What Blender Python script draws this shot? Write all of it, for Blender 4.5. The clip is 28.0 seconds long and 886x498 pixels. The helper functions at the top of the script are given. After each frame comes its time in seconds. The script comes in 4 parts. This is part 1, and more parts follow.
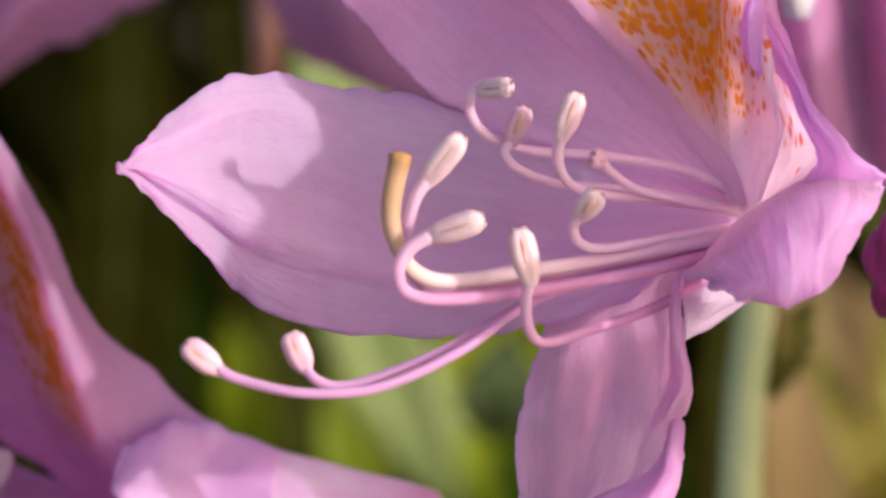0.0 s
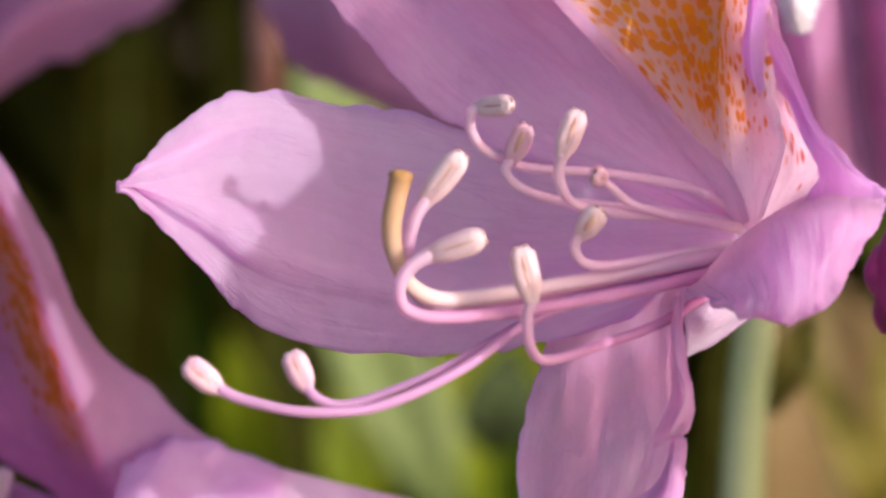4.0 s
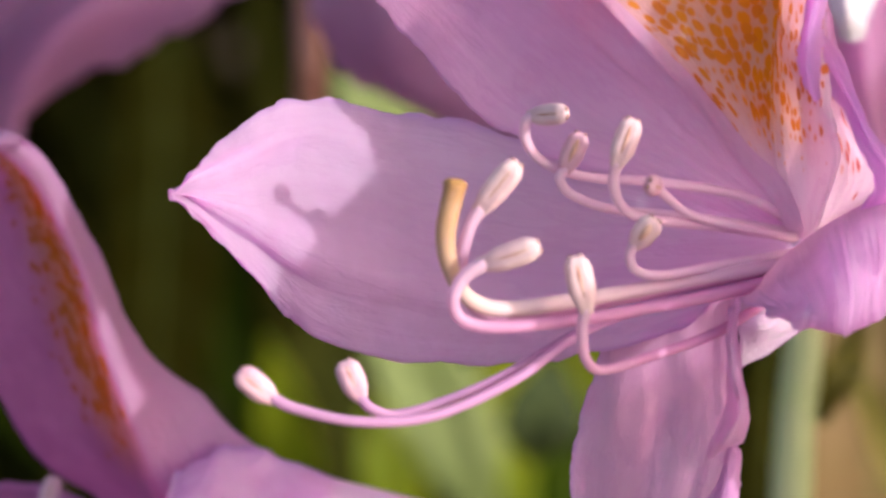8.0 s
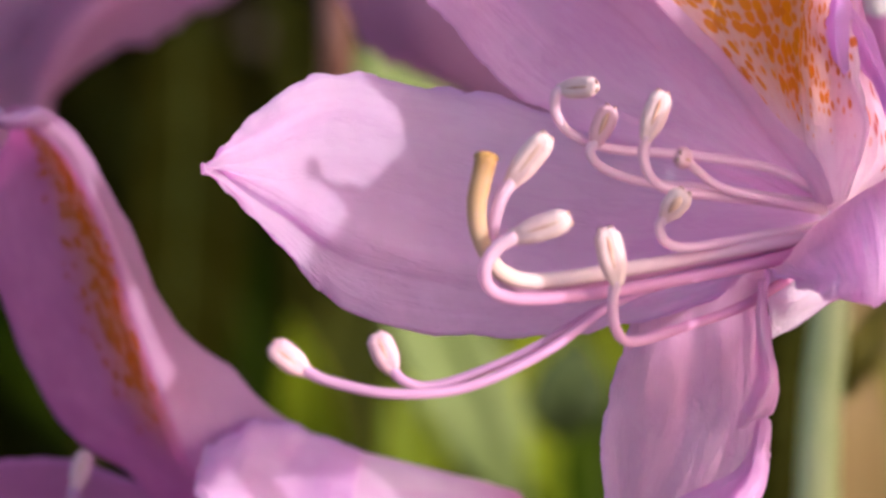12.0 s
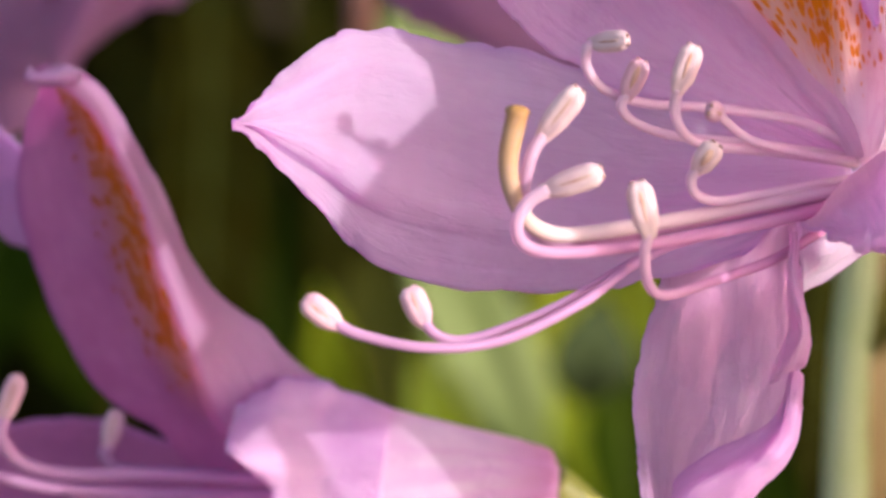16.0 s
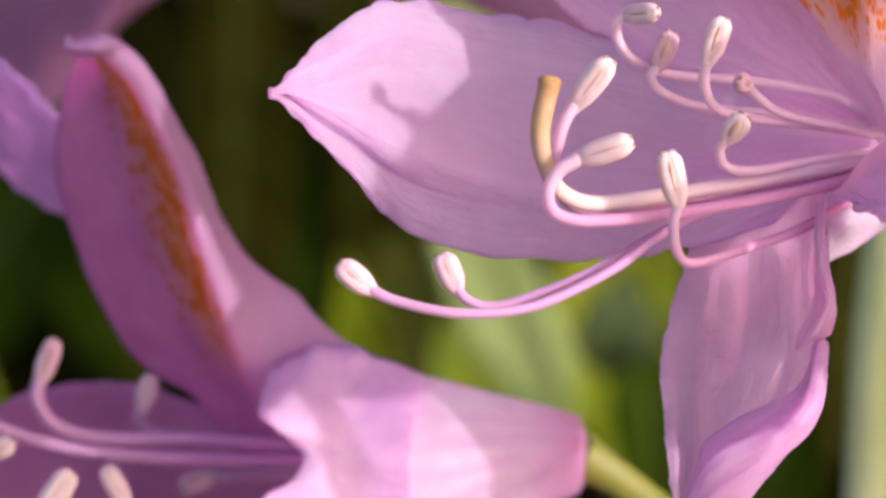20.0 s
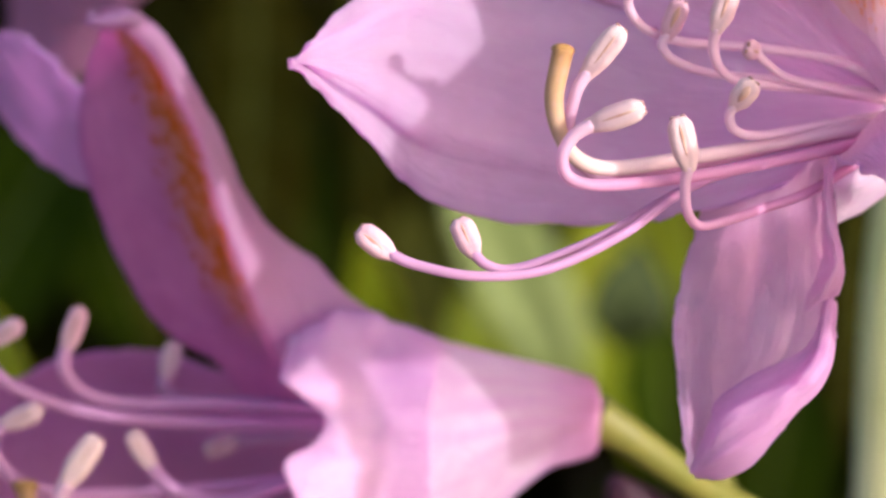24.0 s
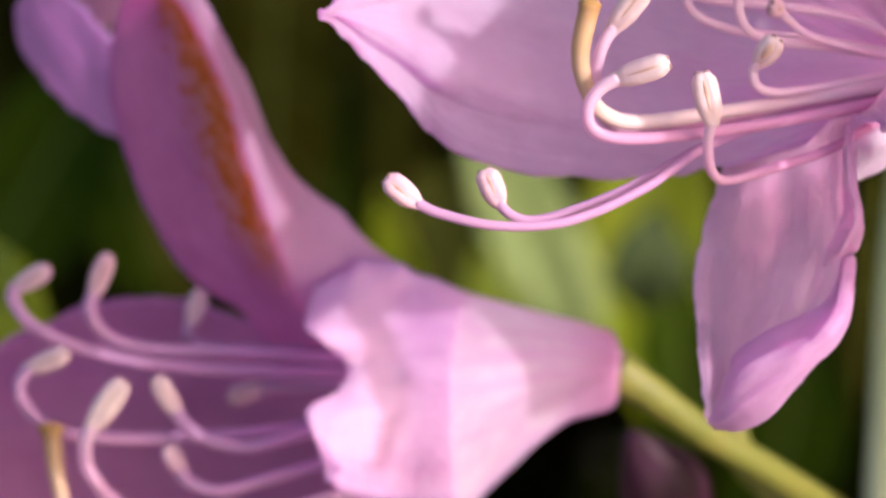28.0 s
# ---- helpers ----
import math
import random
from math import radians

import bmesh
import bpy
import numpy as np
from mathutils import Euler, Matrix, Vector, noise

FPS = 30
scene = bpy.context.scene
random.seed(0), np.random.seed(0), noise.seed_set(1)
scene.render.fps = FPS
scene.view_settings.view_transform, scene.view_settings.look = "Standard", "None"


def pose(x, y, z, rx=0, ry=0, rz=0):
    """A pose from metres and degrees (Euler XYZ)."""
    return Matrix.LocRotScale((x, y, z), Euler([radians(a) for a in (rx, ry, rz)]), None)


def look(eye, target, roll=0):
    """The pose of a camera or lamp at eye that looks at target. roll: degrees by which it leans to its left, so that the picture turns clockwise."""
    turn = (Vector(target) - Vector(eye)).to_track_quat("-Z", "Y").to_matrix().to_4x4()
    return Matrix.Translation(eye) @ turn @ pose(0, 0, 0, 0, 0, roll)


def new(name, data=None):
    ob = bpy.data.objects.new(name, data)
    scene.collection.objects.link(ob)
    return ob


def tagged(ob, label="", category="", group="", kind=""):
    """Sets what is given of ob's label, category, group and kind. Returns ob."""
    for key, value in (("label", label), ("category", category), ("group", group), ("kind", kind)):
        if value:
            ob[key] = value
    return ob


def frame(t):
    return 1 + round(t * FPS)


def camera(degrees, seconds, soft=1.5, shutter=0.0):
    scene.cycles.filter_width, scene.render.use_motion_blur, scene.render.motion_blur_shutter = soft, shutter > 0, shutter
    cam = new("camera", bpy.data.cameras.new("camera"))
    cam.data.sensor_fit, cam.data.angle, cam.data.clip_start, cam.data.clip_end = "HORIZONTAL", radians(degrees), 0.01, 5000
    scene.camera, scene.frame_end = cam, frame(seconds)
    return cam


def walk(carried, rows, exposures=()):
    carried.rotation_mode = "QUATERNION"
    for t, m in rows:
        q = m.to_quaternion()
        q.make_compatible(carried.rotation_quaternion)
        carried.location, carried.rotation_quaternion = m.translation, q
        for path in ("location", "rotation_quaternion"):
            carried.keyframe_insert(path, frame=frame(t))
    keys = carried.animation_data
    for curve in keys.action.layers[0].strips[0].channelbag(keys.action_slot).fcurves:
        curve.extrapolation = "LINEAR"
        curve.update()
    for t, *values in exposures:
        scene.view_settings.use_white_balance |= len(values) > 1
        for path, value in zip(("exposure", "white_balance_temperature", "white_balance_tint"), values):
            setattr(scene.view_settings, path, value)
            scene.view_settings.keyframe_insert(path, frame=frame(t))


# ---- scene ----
# A rhododendron truss in bright sun, seen through a long close-up lens. Lengths in mm() are millimetres.
cam = camera(8.794, 28.0, soft=2.8)
cam.data.dof.use_dof = True
cam.data.dof.focus_distance = 0.3040
cam.data.dof.aperture_fstop = 54.0
walk(cam, [
    (0, pose(0.00170, -0.26158, 0.15027, 59.8466, -0.2813, -0.2592)),
    (0.5, pose(0.00180, -0.26193, 0.15063, 59.8750, -0.3690, -0.2309)),
    (1, pose(0.00183, -0.26082, 0.15034, 59.9479, -0.2857, -0.2988)),
    (1.5, pose(0.00185, -0.26079, 0.15040, 59.9696, -0.1158, -0.3967)),
    (2, pose(0.00175, -0.26050, 0.15045, 60.0049, -0.1362, -0.3679)),
    (2.5, pose(0.00189, -0.26114, 0.15059, 59.9624, -0.2554, -0.3230)),
    (4.5, pose(0.00144, -0.26004, 0.14981, 59.9380, -0.0439, -0.3422)),
    (5, pose(0.00122, -0.25901, 0.14933, 59.9736, 0.1465, -0.4052)),
    (5.5, pose(0.00103, -0.25917, 0.14977, 60.0273, -0.1491, -0.1784)),
    (6, pose(0.00084, -0.25929, 0.15013, 60.0786, -0.1232, -0.1433)),
    (6.5, pose(0.00078, -0.25930, 0.15028, 60.0971, -0.2638, -0.0463)),
    (7, pose(0.00057, -0.25940, 0.15009, 60.0584, -0.1282, -0.0761)),
    (7.5, pose(0.00041, -0.25962, 0.15008, 60.0190, -0.2914, 0.0625)),
    (8, pose(0.00036, -0.25934, 0.14970, 59.9919, -0.1059, -0.0323)),
    (8.5, pose(0.00015, -0.26029, 0.14980, 59.9081, -0.1757, 0.0553)),
    (9, pose(0.00014, -0.25957, 0.14970, 59.9618, -0.0612, -0.0030)),
    (9.5, pose(0.00014, -0.25959, 0.14976, 59.9712, -0.1663, 0.0582)),
    (10, pose(0.00026, -0.25927, 0.14976, 60.0122, -0.0846, -0.0232)),
    (10.5, pose(0.00023, -0.25911, 0.14985, 60.0503, 0.0747, -0.1074)),
    (11, pose(0.00000, -0.25981, 0.15000, 60.0000, 0.0000, -0.0000)),
    (11.5, pose(-0.00002, -0.26043, 0.15010, 59.9628, 0.2773, -0.1505)),
    (12, pose(-0.00037, -0.26094, 0.14984, 59.8533, 0.1179, 0.0309)),
    (12.5, pose(-0.00059, -0.26052, 0.14972, 59.8794, 0.3013, -0.0246)),
    (14.5, pose(-0.00086, -0.26373, 0.15071, 59.6936, 0.0527, 0.2221)),
    (15, pose(-0.00106, -0.26189, 0.14943, 59.6746, 0.3855, 0.0589)),
    (15.5, pose(-0.00110, -0.26224, 0.14923, 59.5956, 0.3321, 0.1018)),
    (16, pose(-0.00114, -0.26170, 0.14901, 59.6137, 0.4165, 0.0522)),
    (16.5, pose(-0.00119, -0.26247, 0.14968, 59.6628, 0.5050, 0.0314)),
    (17, pose(-0.00131, -0.26262, 0.14988, 59.6836, 0.4979, 0.0639)),
    (17.5, pose(-0.00148, -0.26268, 0.14992, 59.6834, 0.3966, 0.1691)),
    (18, pose(-0.00175, -0.26143, 0.14917, 59.6821, 0.6414, 0.0885)),
    (18.5, pose(-0.00164, -0.26281, 0.14954, 59.6011, 0.6999, 0.0419)),
    (19, pose(-0.00147, -0.26427, 0.14965, 59.4459, 0.5008, 0.1232)),
    (19.5, pose(-0.00165, -0.26625, 0.15081, 59.4458, 0.5152, 0.1814)),
    (20, pose(-0.00179, -0.26648, 0.15096, 59.4333, 0.1858, 0.4096)),
    (20.5, pose(-0.00154, -0.26961, 0.15288, 59.4523, 0.2380, 0.3457)),
    (22.5, pose(-0.00154, -0.27101, 0.15369, 59.4605, 0.4201, 0.2584)),
    (23, pose(-0.00172, -0.27120, 0.15340, 59.3789, 0.3797, 0.3281)),
    (23.5, pose(-0.00181, -0.27266, 0.15381, 59.3022, 0.5985, 0.2408)),
    (24, pose(-0.00202, -0.27336, 0.15397, 59.2536, 0.6534, 0.2708)),
    (24.5, pose(-0.00199, -0.27387, 0.15434, 59.2638, 0.6072, 0.2949)),
    (25, pose(-0.00194, -0.27491, 0.15480, 59.2383, 0.6462, 0.2692)),
    (25.5, pose(-0.00209, -0.27489, 0.15518, 59.3058, 0.4955, 0.3942)),
    (26, pose(-0.00226, -0.27498, 0.15458, 59.2192, 0.0107, 0.6768)),
    (26.5, pose(-0.00226, -0.27571, 0.15528, 59.2691, 0.0667, 0.6535)),
    (27, pose(-0.00230, -0.27721, 0.15578, 59.1704, -0.2647, 0.8632)),
    (27.5, pose(-0.00248, -0.27696, 0.15503, 59.0579, -0.1607, 0.8486)),
    (28, pose(-0.00265, -0.27787, 0.15521, 58.9877, -0.0590, 0.8422)),
], exposures=((0.0, 0.71, 6700, 12), (6.0, 0.73, 6700, 12), (11.0, 0.81, 6700, 12), (16.0, 0.88, 6700, 12), (28.0, 0.88, 6700, 12)))

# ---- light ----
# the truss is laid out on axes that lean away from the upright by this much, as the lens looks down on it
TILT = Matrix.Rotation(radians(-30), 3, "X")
SUN_TO = (TILT @ Vector((0.80, -0.56, 0.23))).normalized()
world = bpy.data.worlds.new("sky")
scene.world = world
world.use_nodes = True
wn = world.node_tree
sky = wn.nodes.new("ShaderNodeTexSky")
sky.sky_type, sky.sun_disc = "NISHITA", False
sky.air_density, sky.dust_density, sky.ozone_density = 1.0, 5.0, 0.4
sky.sun_elevation = math.asin(SUN_TO.z)
sky.sun_rotation = math.atan2(SUN_TO.x, SUN_TO.y)
wn.links.new(sky.outputs[0], wn.nodes["Background"].inputs[0])
wn.nodes["Background"].inputs[1].default_value = 0.16
sun_data = bpy.data.lights.new("sun", "SUN")
sun_data.energy, sun_data.angle, sun_data.color = 2.0, radians(0.53), (1.0, 0.985, 0.97)
sun = new("sun", sun_data)
sun.matrix_world = look(SUN_TO * 3, (0, 0, 0))


# ---- materials ----
def nodes_of(name):
    m = bpy.data.materials.new(name)
    m.use_nodes = True
    t = m.node_tree
    t.nodes.clear()
    return m, t


def math_node(t, op, a, b=None, c=None):
    n = t.nodes.new("ShaderNodeMath")
    n.operation = op
    for i, v in enumerate((a, b, c)):
        if v is None:
            continue
        if isinstance(v, (int, float)):
            n.inputs[i].default_value = v
        else:
            t.links.new(v, n.inputs[i])
    return n.outputs[0]


def ramp(t, value, lo, hi, a=0.0, b=1.0):
    n = t.nodes.new("ShaderNodeMapRange")
    n.interpolation_type = "SMOOTHSTEP"
    t.links.new(value, n.inputs[0])
    for i, v in enumerate((lo, hi, a, b)):
        n.inputs[i + 1].default_value = v
    return n.outputs[0]


def mix(t, fac, a, b, blend="MIX"):
    n = t.nodes.new("ShaderNodeMix")
    n.data_type, n.blend_type = "RGBA", blend
    for i, v in ((0, fac), (6, a), (7, b)):
        if isinstance(v, (int, float)):
            n.inputs[i].default_value = v
        elif isinstance(v, tuple):
            n.inputs[i].default_value = (*v, 1) if len(v) == 3 else v
        else:
            t.links.new(v, n.inputs[i])
    return n.outputs[2]


def stretched(t, source, sx, sy, sz=1.0):
    n = t.nodes.new("ShaderNodeMapping")
    t.links.new(source, n.inputs[0])
    n.inputs["Scale"].default_value = (sx, sy, sz)
    return n.outputs[0]


def noise_node(t, vector, scale, detail=3.0, rough=0.55):
    n = t.nodes.new("ShaderNodeTexNoise")
    t.links.new(vector, n.inputs["Vector"])
    n.inputs["Scale"].default_value, n.inputs["Detail"].default_value, n.inputs["Roughness"].default_value = scale, detail, rough
    return n.outputs["Fac"]


def finish(t, base, rough, bump=None, strength=0.3, dist=0.0002, clear=None, clear_mix=0.0, spec=0.4, metal=0.0, sheen=0.0):
    """A Principled surface, with part of the light passing through where clear is a colour."""
    p = t.nodes.new("ShaderNodeBsdfPrincipled")
    out = t.nodes.new("ShaderNodeOutputMaterial")
    if isinstance(base, tuple):
        p.inputs["Base Color"].default_value = (*base, 1)
    else:
        t.links.new(base, p.inputs["Base Color"])
    p.inputs["Roughness"].default_value = rough
    p.inputs["Specular IOR Level"].default_value = spec
    p.inputs["Metallic"].default_value = metal
    p.inputs["Sheen Weight"].default_value = sheen
    b = None
    if bump is not None:
        b = t.nodes.new("ShaderNodeBump")
        b.inputs["Strength"].default_value, b.inputs["Distance"].default_value = strength, dist
        t.links.new(bump, b.inputs["Height"])
        t.links.new(b.outputs[0], p.inputs["Normal"])
    last = p.outputs[0]
    if clear is not None:
        tr = t.nodes.new("ShaderNodeBsdfTranslucent")
        if isinstance(clear, tuple):
            tr.inputs[0].default_value = (*clear, 1)
        else:
            t.links.new(clear, tr.inputs[0])
        if b is not None:
            t.links.new(b.outputs[0], tr.inputs["Normal"])
        ms = t.nodes.new("ShaderNodeMixShader")
        ms.inputs[0].default_value = clear_mix
        t.links.new(last, ms.inputs[1])
        t.links.new(tr.outputs[0], ms.inputs[2])
        last = ms.outputs[0]
    t.links.new(last, out.inputs[0])


def petal_material(name, light, deep, flecks=None, clear=(1.0, 0.66, 0.91), thin=0.69, grain=(14, 21), fat=0.40, red=(0.50, 0.13, 0.05), gold=(0.80, 0.32, 0.015), wash=0.5, fill=0.0, rim=0.55, root_tint=None, pale=0.58, face=None, cool=(0.88, 1.15, 1.03), chill=0.55, net=0.40, relief=0.6, streaks=0.22):
    """Thin petal: pale lilac with fine lengthwise veins, deeper patches and a purple rim. flecks: (u0, u1, v0, v1) of orange blotches."""
    m, t = nodes_of(name)
    uv = t.nodes.new("ShaderNodeUVMap").outputs[0]
    pos = t.nodes.new("ShaderNodeTexCoord").outputs["Object"]
    sep = t.nodes.new("ShaderNodeSeparateXYZ")
    t.links.new(uv, sep.inputs[0])
    u, v = sep.outputs[0], sep.outputs[1]
    vein = noise_node(t, stretched(t, uv, 20, 2.0), 1.0, 4.0, 0.6)
    patch = noise_node(t, pos, 170.0, 3.0)
    fine = noise_node(t, pos, 2600.0, 3.0, 0.7)
    cells = noise_node(t, pos, 560.0, 4.0)
    col = mix(t, ramp(t, patch, 0.35, 0.68), light, deep)
    col = mix(t, ramp(t, vein, 0.50, 0.75, 0.0, 0.20), col, deep)
    col = mix(t, ramp(t, cells, 0.42, 0.72, 0.0, 0.38), col, tuple(min(1.0, c * 1.18) for c in light))
    broad = noise_node(t, stretched(t, uv, 5.5, 1.1), 1.0, 3.0, 0.5)
    col = mix(t, ramp(t, broad, 0.50, 0.70, 0.0, streaks), col, (deep[0] * 0.88, deep[1] * 0.70, deep[2] * 0.95))
    # pale petal root, whitened further to stand in for light in the throat
    if pale:
        col = mix(t, ramp(t, v, 0.0, pale, 1.0, 0.0), col, (0.98, 0.85, 0.94))
        web = noise_node(t, stretched(t, uv, 17, 1.3), 1.0, 2.0, 0.5)
        web = ramp(t, math_node(t, "ABSOLUTE", math_node(t, "SUBTRACT", web, 0.5)), 0.0, 0.03, net, 0.0)
        col = mix(t, math_node(t, "MULTIPLY", web, ramp(t, v, 0.15, 0.75, 1.0, 0.15)), col, (0.96, 0.84, 0.93))
    if root_tint:
        col = mix(t, ramp(t, v, 0.12, 0.66, 1.0, 0.0), col, root_tint)
        lines = noise_node(t, stretched(t, uv, 26, 1.2), 1.0, 3.0)
        col = mix(t, ramp(t, lines, 0.46, 0.66, 0.0, 0.6), col, (deep[0], deep[1] * 0.7, deep[2]))
    crease_line = noise_node(t, stretched(t, uv, 7, 5), 1.0, 5.0, 0.62)
    crease_line = ramp(t, math_node(t, "ABSOLUTE", math_node(t, "SUBTRACT", crease_line, 0.5)), 0.0, 0.045, 1.0, 0.0)
    # shade in the fine creases, darkened into the colour
    col = mix(t, math_node(t, "MULTIPLY", crease_line, 0.22), col, (deep[0] * 0.92, deep[1] * 0.75, deep[2] * 0.98))
    far = math_node(t, "ABSOLUTE", math_node(t, "SUBTRACT", u, 0.5))
    col = mix(t, ramp(t, far, 0.465, 0.5, 0.0, rim), col, (deep[0] * 0.75, deep[1] * 0.6, deep[2] * 1.05))
    skin = mix(t, 0.25 if root_tint else chill, col, tuple(min(1.0, a * b) for a, b in zip(light, cool)))
    if flecks:
        u0, u1, v0, v1 = flecks
        wob = t.nodes.new("ShaderNodeTexNoise")
        t.links.new(uv, wob.inputs["Vector"])
        wob.inputs["Scale"].default_value = 9.0
        bent = t.nodes.new("ShaderNodeVectorMath")
        bent.operation = "MULTIPLY_ADD"
        t.links.new(wob.outputs["Color"], bent.inputs[0])
        bent.inputs[1].default_value = (0.05, 0.04, 0)
        t.links.new(uv, bent.inputs[2])
        vor = t.nodes.new("ShaderNodeTexVoronoi")
        t.links.new(stretched(t, bent.outputs[0], *grain), vor.inputs["Vector"])
        vor.inputs["Scale"].default_value = 1.0
        vor.inputs["Randomness"].default_value = 0.78
        zone = math_node(t, "MULTIPLY", ramp(t, u, u0, u0 + 0.12), ramp(t, u, u1 - 0.12, u1, 1.0, 0.0))
        zone = math_node(t, "MULTIPLY", zone, ramp(t, v, v0, v0 + 0.2))
        zone = math_node(t, "MULTIPLY", zone, ramp(t, v, v1 - 0.1, v1, 1.0, 0.0))
        mid = ramp(t, math_node(t, "ABSOLUTE", math_node(t, "SUBTRACT", u, (u0 * 0.5 + u1 * 0.5))), 0.0, (u1 - u0) * 0.42, 1.0, 0.0)
        power = math_node(t, "MULTIPLY", zone, math_node(t, "MULTIPLY_ADD", mid, 0.45, 0.55))
        if face:
            power = math_node(t, "MULTIPLY", power, ramp(t, u, face[0] - 0.02, face[0], 1.0, 0.0))
            zone = math_node(t, "MULTIPLY", zone, ramp(t, u, face[0] - 0.02, face[0], 1.0, 0.0))
        size = math_node(t, "MULTIPLY", power, fat)
        grow = t.nodes.new("ShaderNodeSeparateColor")
        t.links.new(vor.outputs["Color"], grow.inputs[0])
        size = math_node(t, "MULTIPLY", size, math_node(t, "MULTIPLY_ADD", grow.outputs[0], 0.35, 0.78))
        spot = ramp(t, math_node(t, "SUBTRACT", size, vor.outputs["Distance"]), -0.11, 0.12)
        orange = mix(t, mid, red, gold)
        orange = mix(t, math_node(t, "MULTIPLY", grow.outputs[1], 0.45), orange, red)
        col = mix(t, math_node(t, "MULTIPLY", mid, math_node(t, "MULTIPLY", zone, wash)), col, (0.84, 0.48, 0.12))
        if fill:
            full = math_node(t, "MULTIPLY", ramp(t, mid, 0.62, 0.95, 0.0, fill), ramp(t, v, 0.40, 0.75))
            spot = math_node(t, "MAXIMUM", spot, full)
        through_col = mix(t, spot, mix(t, 0.5, col, clear), orange)
        col = mix(t, spot, col, orange)
        skin = col
    # past the fold the colour is lightened for the light on that side
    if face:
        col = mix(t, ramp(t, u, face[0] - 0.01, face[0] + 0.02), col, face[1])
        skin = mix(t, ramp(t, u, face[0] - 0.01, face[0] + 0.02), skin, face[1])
    crepe = noise_node(t, stretched(t, uv, 34, 9), 1.0, 3.0, 0.6)
    hump = math_node(t, "ADD", math_node(t, "MULTIPLY_ADD", vein, 0.65, math_node(t, "MULTIPLY", crepe, 0.5)), math_node(t, "ADD", math_node(t, "MULTIPLY", fine, 0.22), math_node(t, "MULTIPLY_ADD", crease_line, -0.22, math_node(t, "MULTIPLY", cells, 0.45))))
    if not flecks:
        through_col = mix(t, 0.35 if root_tint else 0.60, col, clear)
    finish(t, skin, 0.5, hump, relief, 0.0003, through_col, thin, spec=0.28, sheen=0.12)
    return m


def plain_material(name, a, b, scale, rough=0.5, bump=0.3, dist=0.0002, clear=None, clear_mix=0.0, spec=0.4, fine=4.0):
    m, t = nodes_of(name)
    pos = t.nodes.new("ShaderNodeTexCoord").outputs["Object"]
    n1 = noise_node(t, pos, scale, 4.0)
    n2 = noise_node(t, pos, scale * fine, 4.0, 0.65)
    col = mix(t, ramp(t, n1, 0.3, 0.7), a, b)
    col = mix(t, ramp(t, n2, 0.45, 0.8, 0.0, 0.4), col, tuple(c * 0.7 for c in a))
    finish(t, col, rough, n2, bump, dist, clear, clear_mix, spec)
    return m


def shade_of_length(name, stops, rough=0.62, clear_mix=0.25):
    """Colours along a stalk, by its UV's v: stops of (v, colour)."""
    m, t = nodes_of(name)
    uv = t.nodes.new("ShaderNodeUVMap").outputs[0]
    pos = t.nodes.new("ShaderNodeTexCoord").outputs["Object"]
    sep = t.nodes.new("ShaderNodeSeparateXYZ")
    t.links.new(uv, sep.inputs[0])
    col = stops[0][1]
    for (v0, c0), (v1, c1) in zip(stops, stops[1:]):
        col = mix(t, ramp(t, sep.outputs[1], v0, v1), col, c1)
    n = noise_node(t, pos, 1500.0, 3.0)
    streak = noise_node(t, stretched(t, uv, 8, 30), 1.0, 3.0)
    col = mix(t, ramp(t, streak, 0.45, 0.8, 0.0, 0.22), col, (0.66, 0.36, 0.56))
    finish(t, col, rough, n, 0.3, 0.0001, col, clear_mix, 0.16)
    return m


def leaf_material(name, a, b, clear, clear_mix, rough=0.38, spec=0.4):
    m, t = nodes_of(name)
    uv = t.nodes.new("ShaderNodeUVMap").outputs[0]
    pos = t.nodes.new("ShaderNodeTexCoord").outputs["Object"]
    sep = t.nodes.new("ShaderNodeSeparateXYZ")
    t.links.new(uv, sep.inputs[0])
    n1 = noise_node(t, pos, 60.0, 4.0)
    n2 = noise_node(t, pos, 420.0, 4.0)
    rib = ramp(t, math_node(t, "ABSOLUTE", math_node(t, "SUBTRACT", sep.outputs[0], 0.5)), 0.0, 0.035, 1.0, 0.0)
    side = math_node(t, "PINGPONG", math_node(t, "ADD", math_node(t, "MULTIPLY", sep.outputs[1], 9.0), math_node(t, "ABSOLUTE", math_node(t, "SUBTRACT", sep.outputs[0], 0.5))), 0.5)
    vein = ramp(t, side, 0.0, 0.06, 1.0, 0.0)
    col = mix(t, ramp(t, n1, 0.3, 0.7), a, b)
    col = mix(t, ramp(t, n2, 0.5, 0.8, 0.0, 0.35), col, tuple(c * 0.6 for c in a))
    col = mix(t, math_node(t, "MULTIPLY", rib, 0.6), col, (0.22, 0.28, 0.08))
    col = mix(t, math_node(t, "MULTIPLY", vein, 0.25), col, (0.16, 0.22, 0.06))
    finish(t, col, rough, math_node(t, "SUBTRACT", n2, vein), 0.35, 0.0006, clear, clear_mix, spec)
    return m


LILAC, MAUVE = (0.82, 0.57, 0.83), (0.73, 0.41, 0.66)
M_PETAL = petal_material("petal", LILAC, MAUVE, clear=(1.0, 0.57, 0.91), pale=0.66, net=0.28, relief=0.36, cool=(0.85, 1.26, 1.03))
M_DROOP = petal_material("drooping petal", (0.90, 0.70, 0.90), (0.81, 0.54, 0.78), clear=(1.0, 0.74, 0.93), pale=0.0, thin=0.76, chill=0.3, cool=(1.0, 1.15, 1.0), relief=0.5)
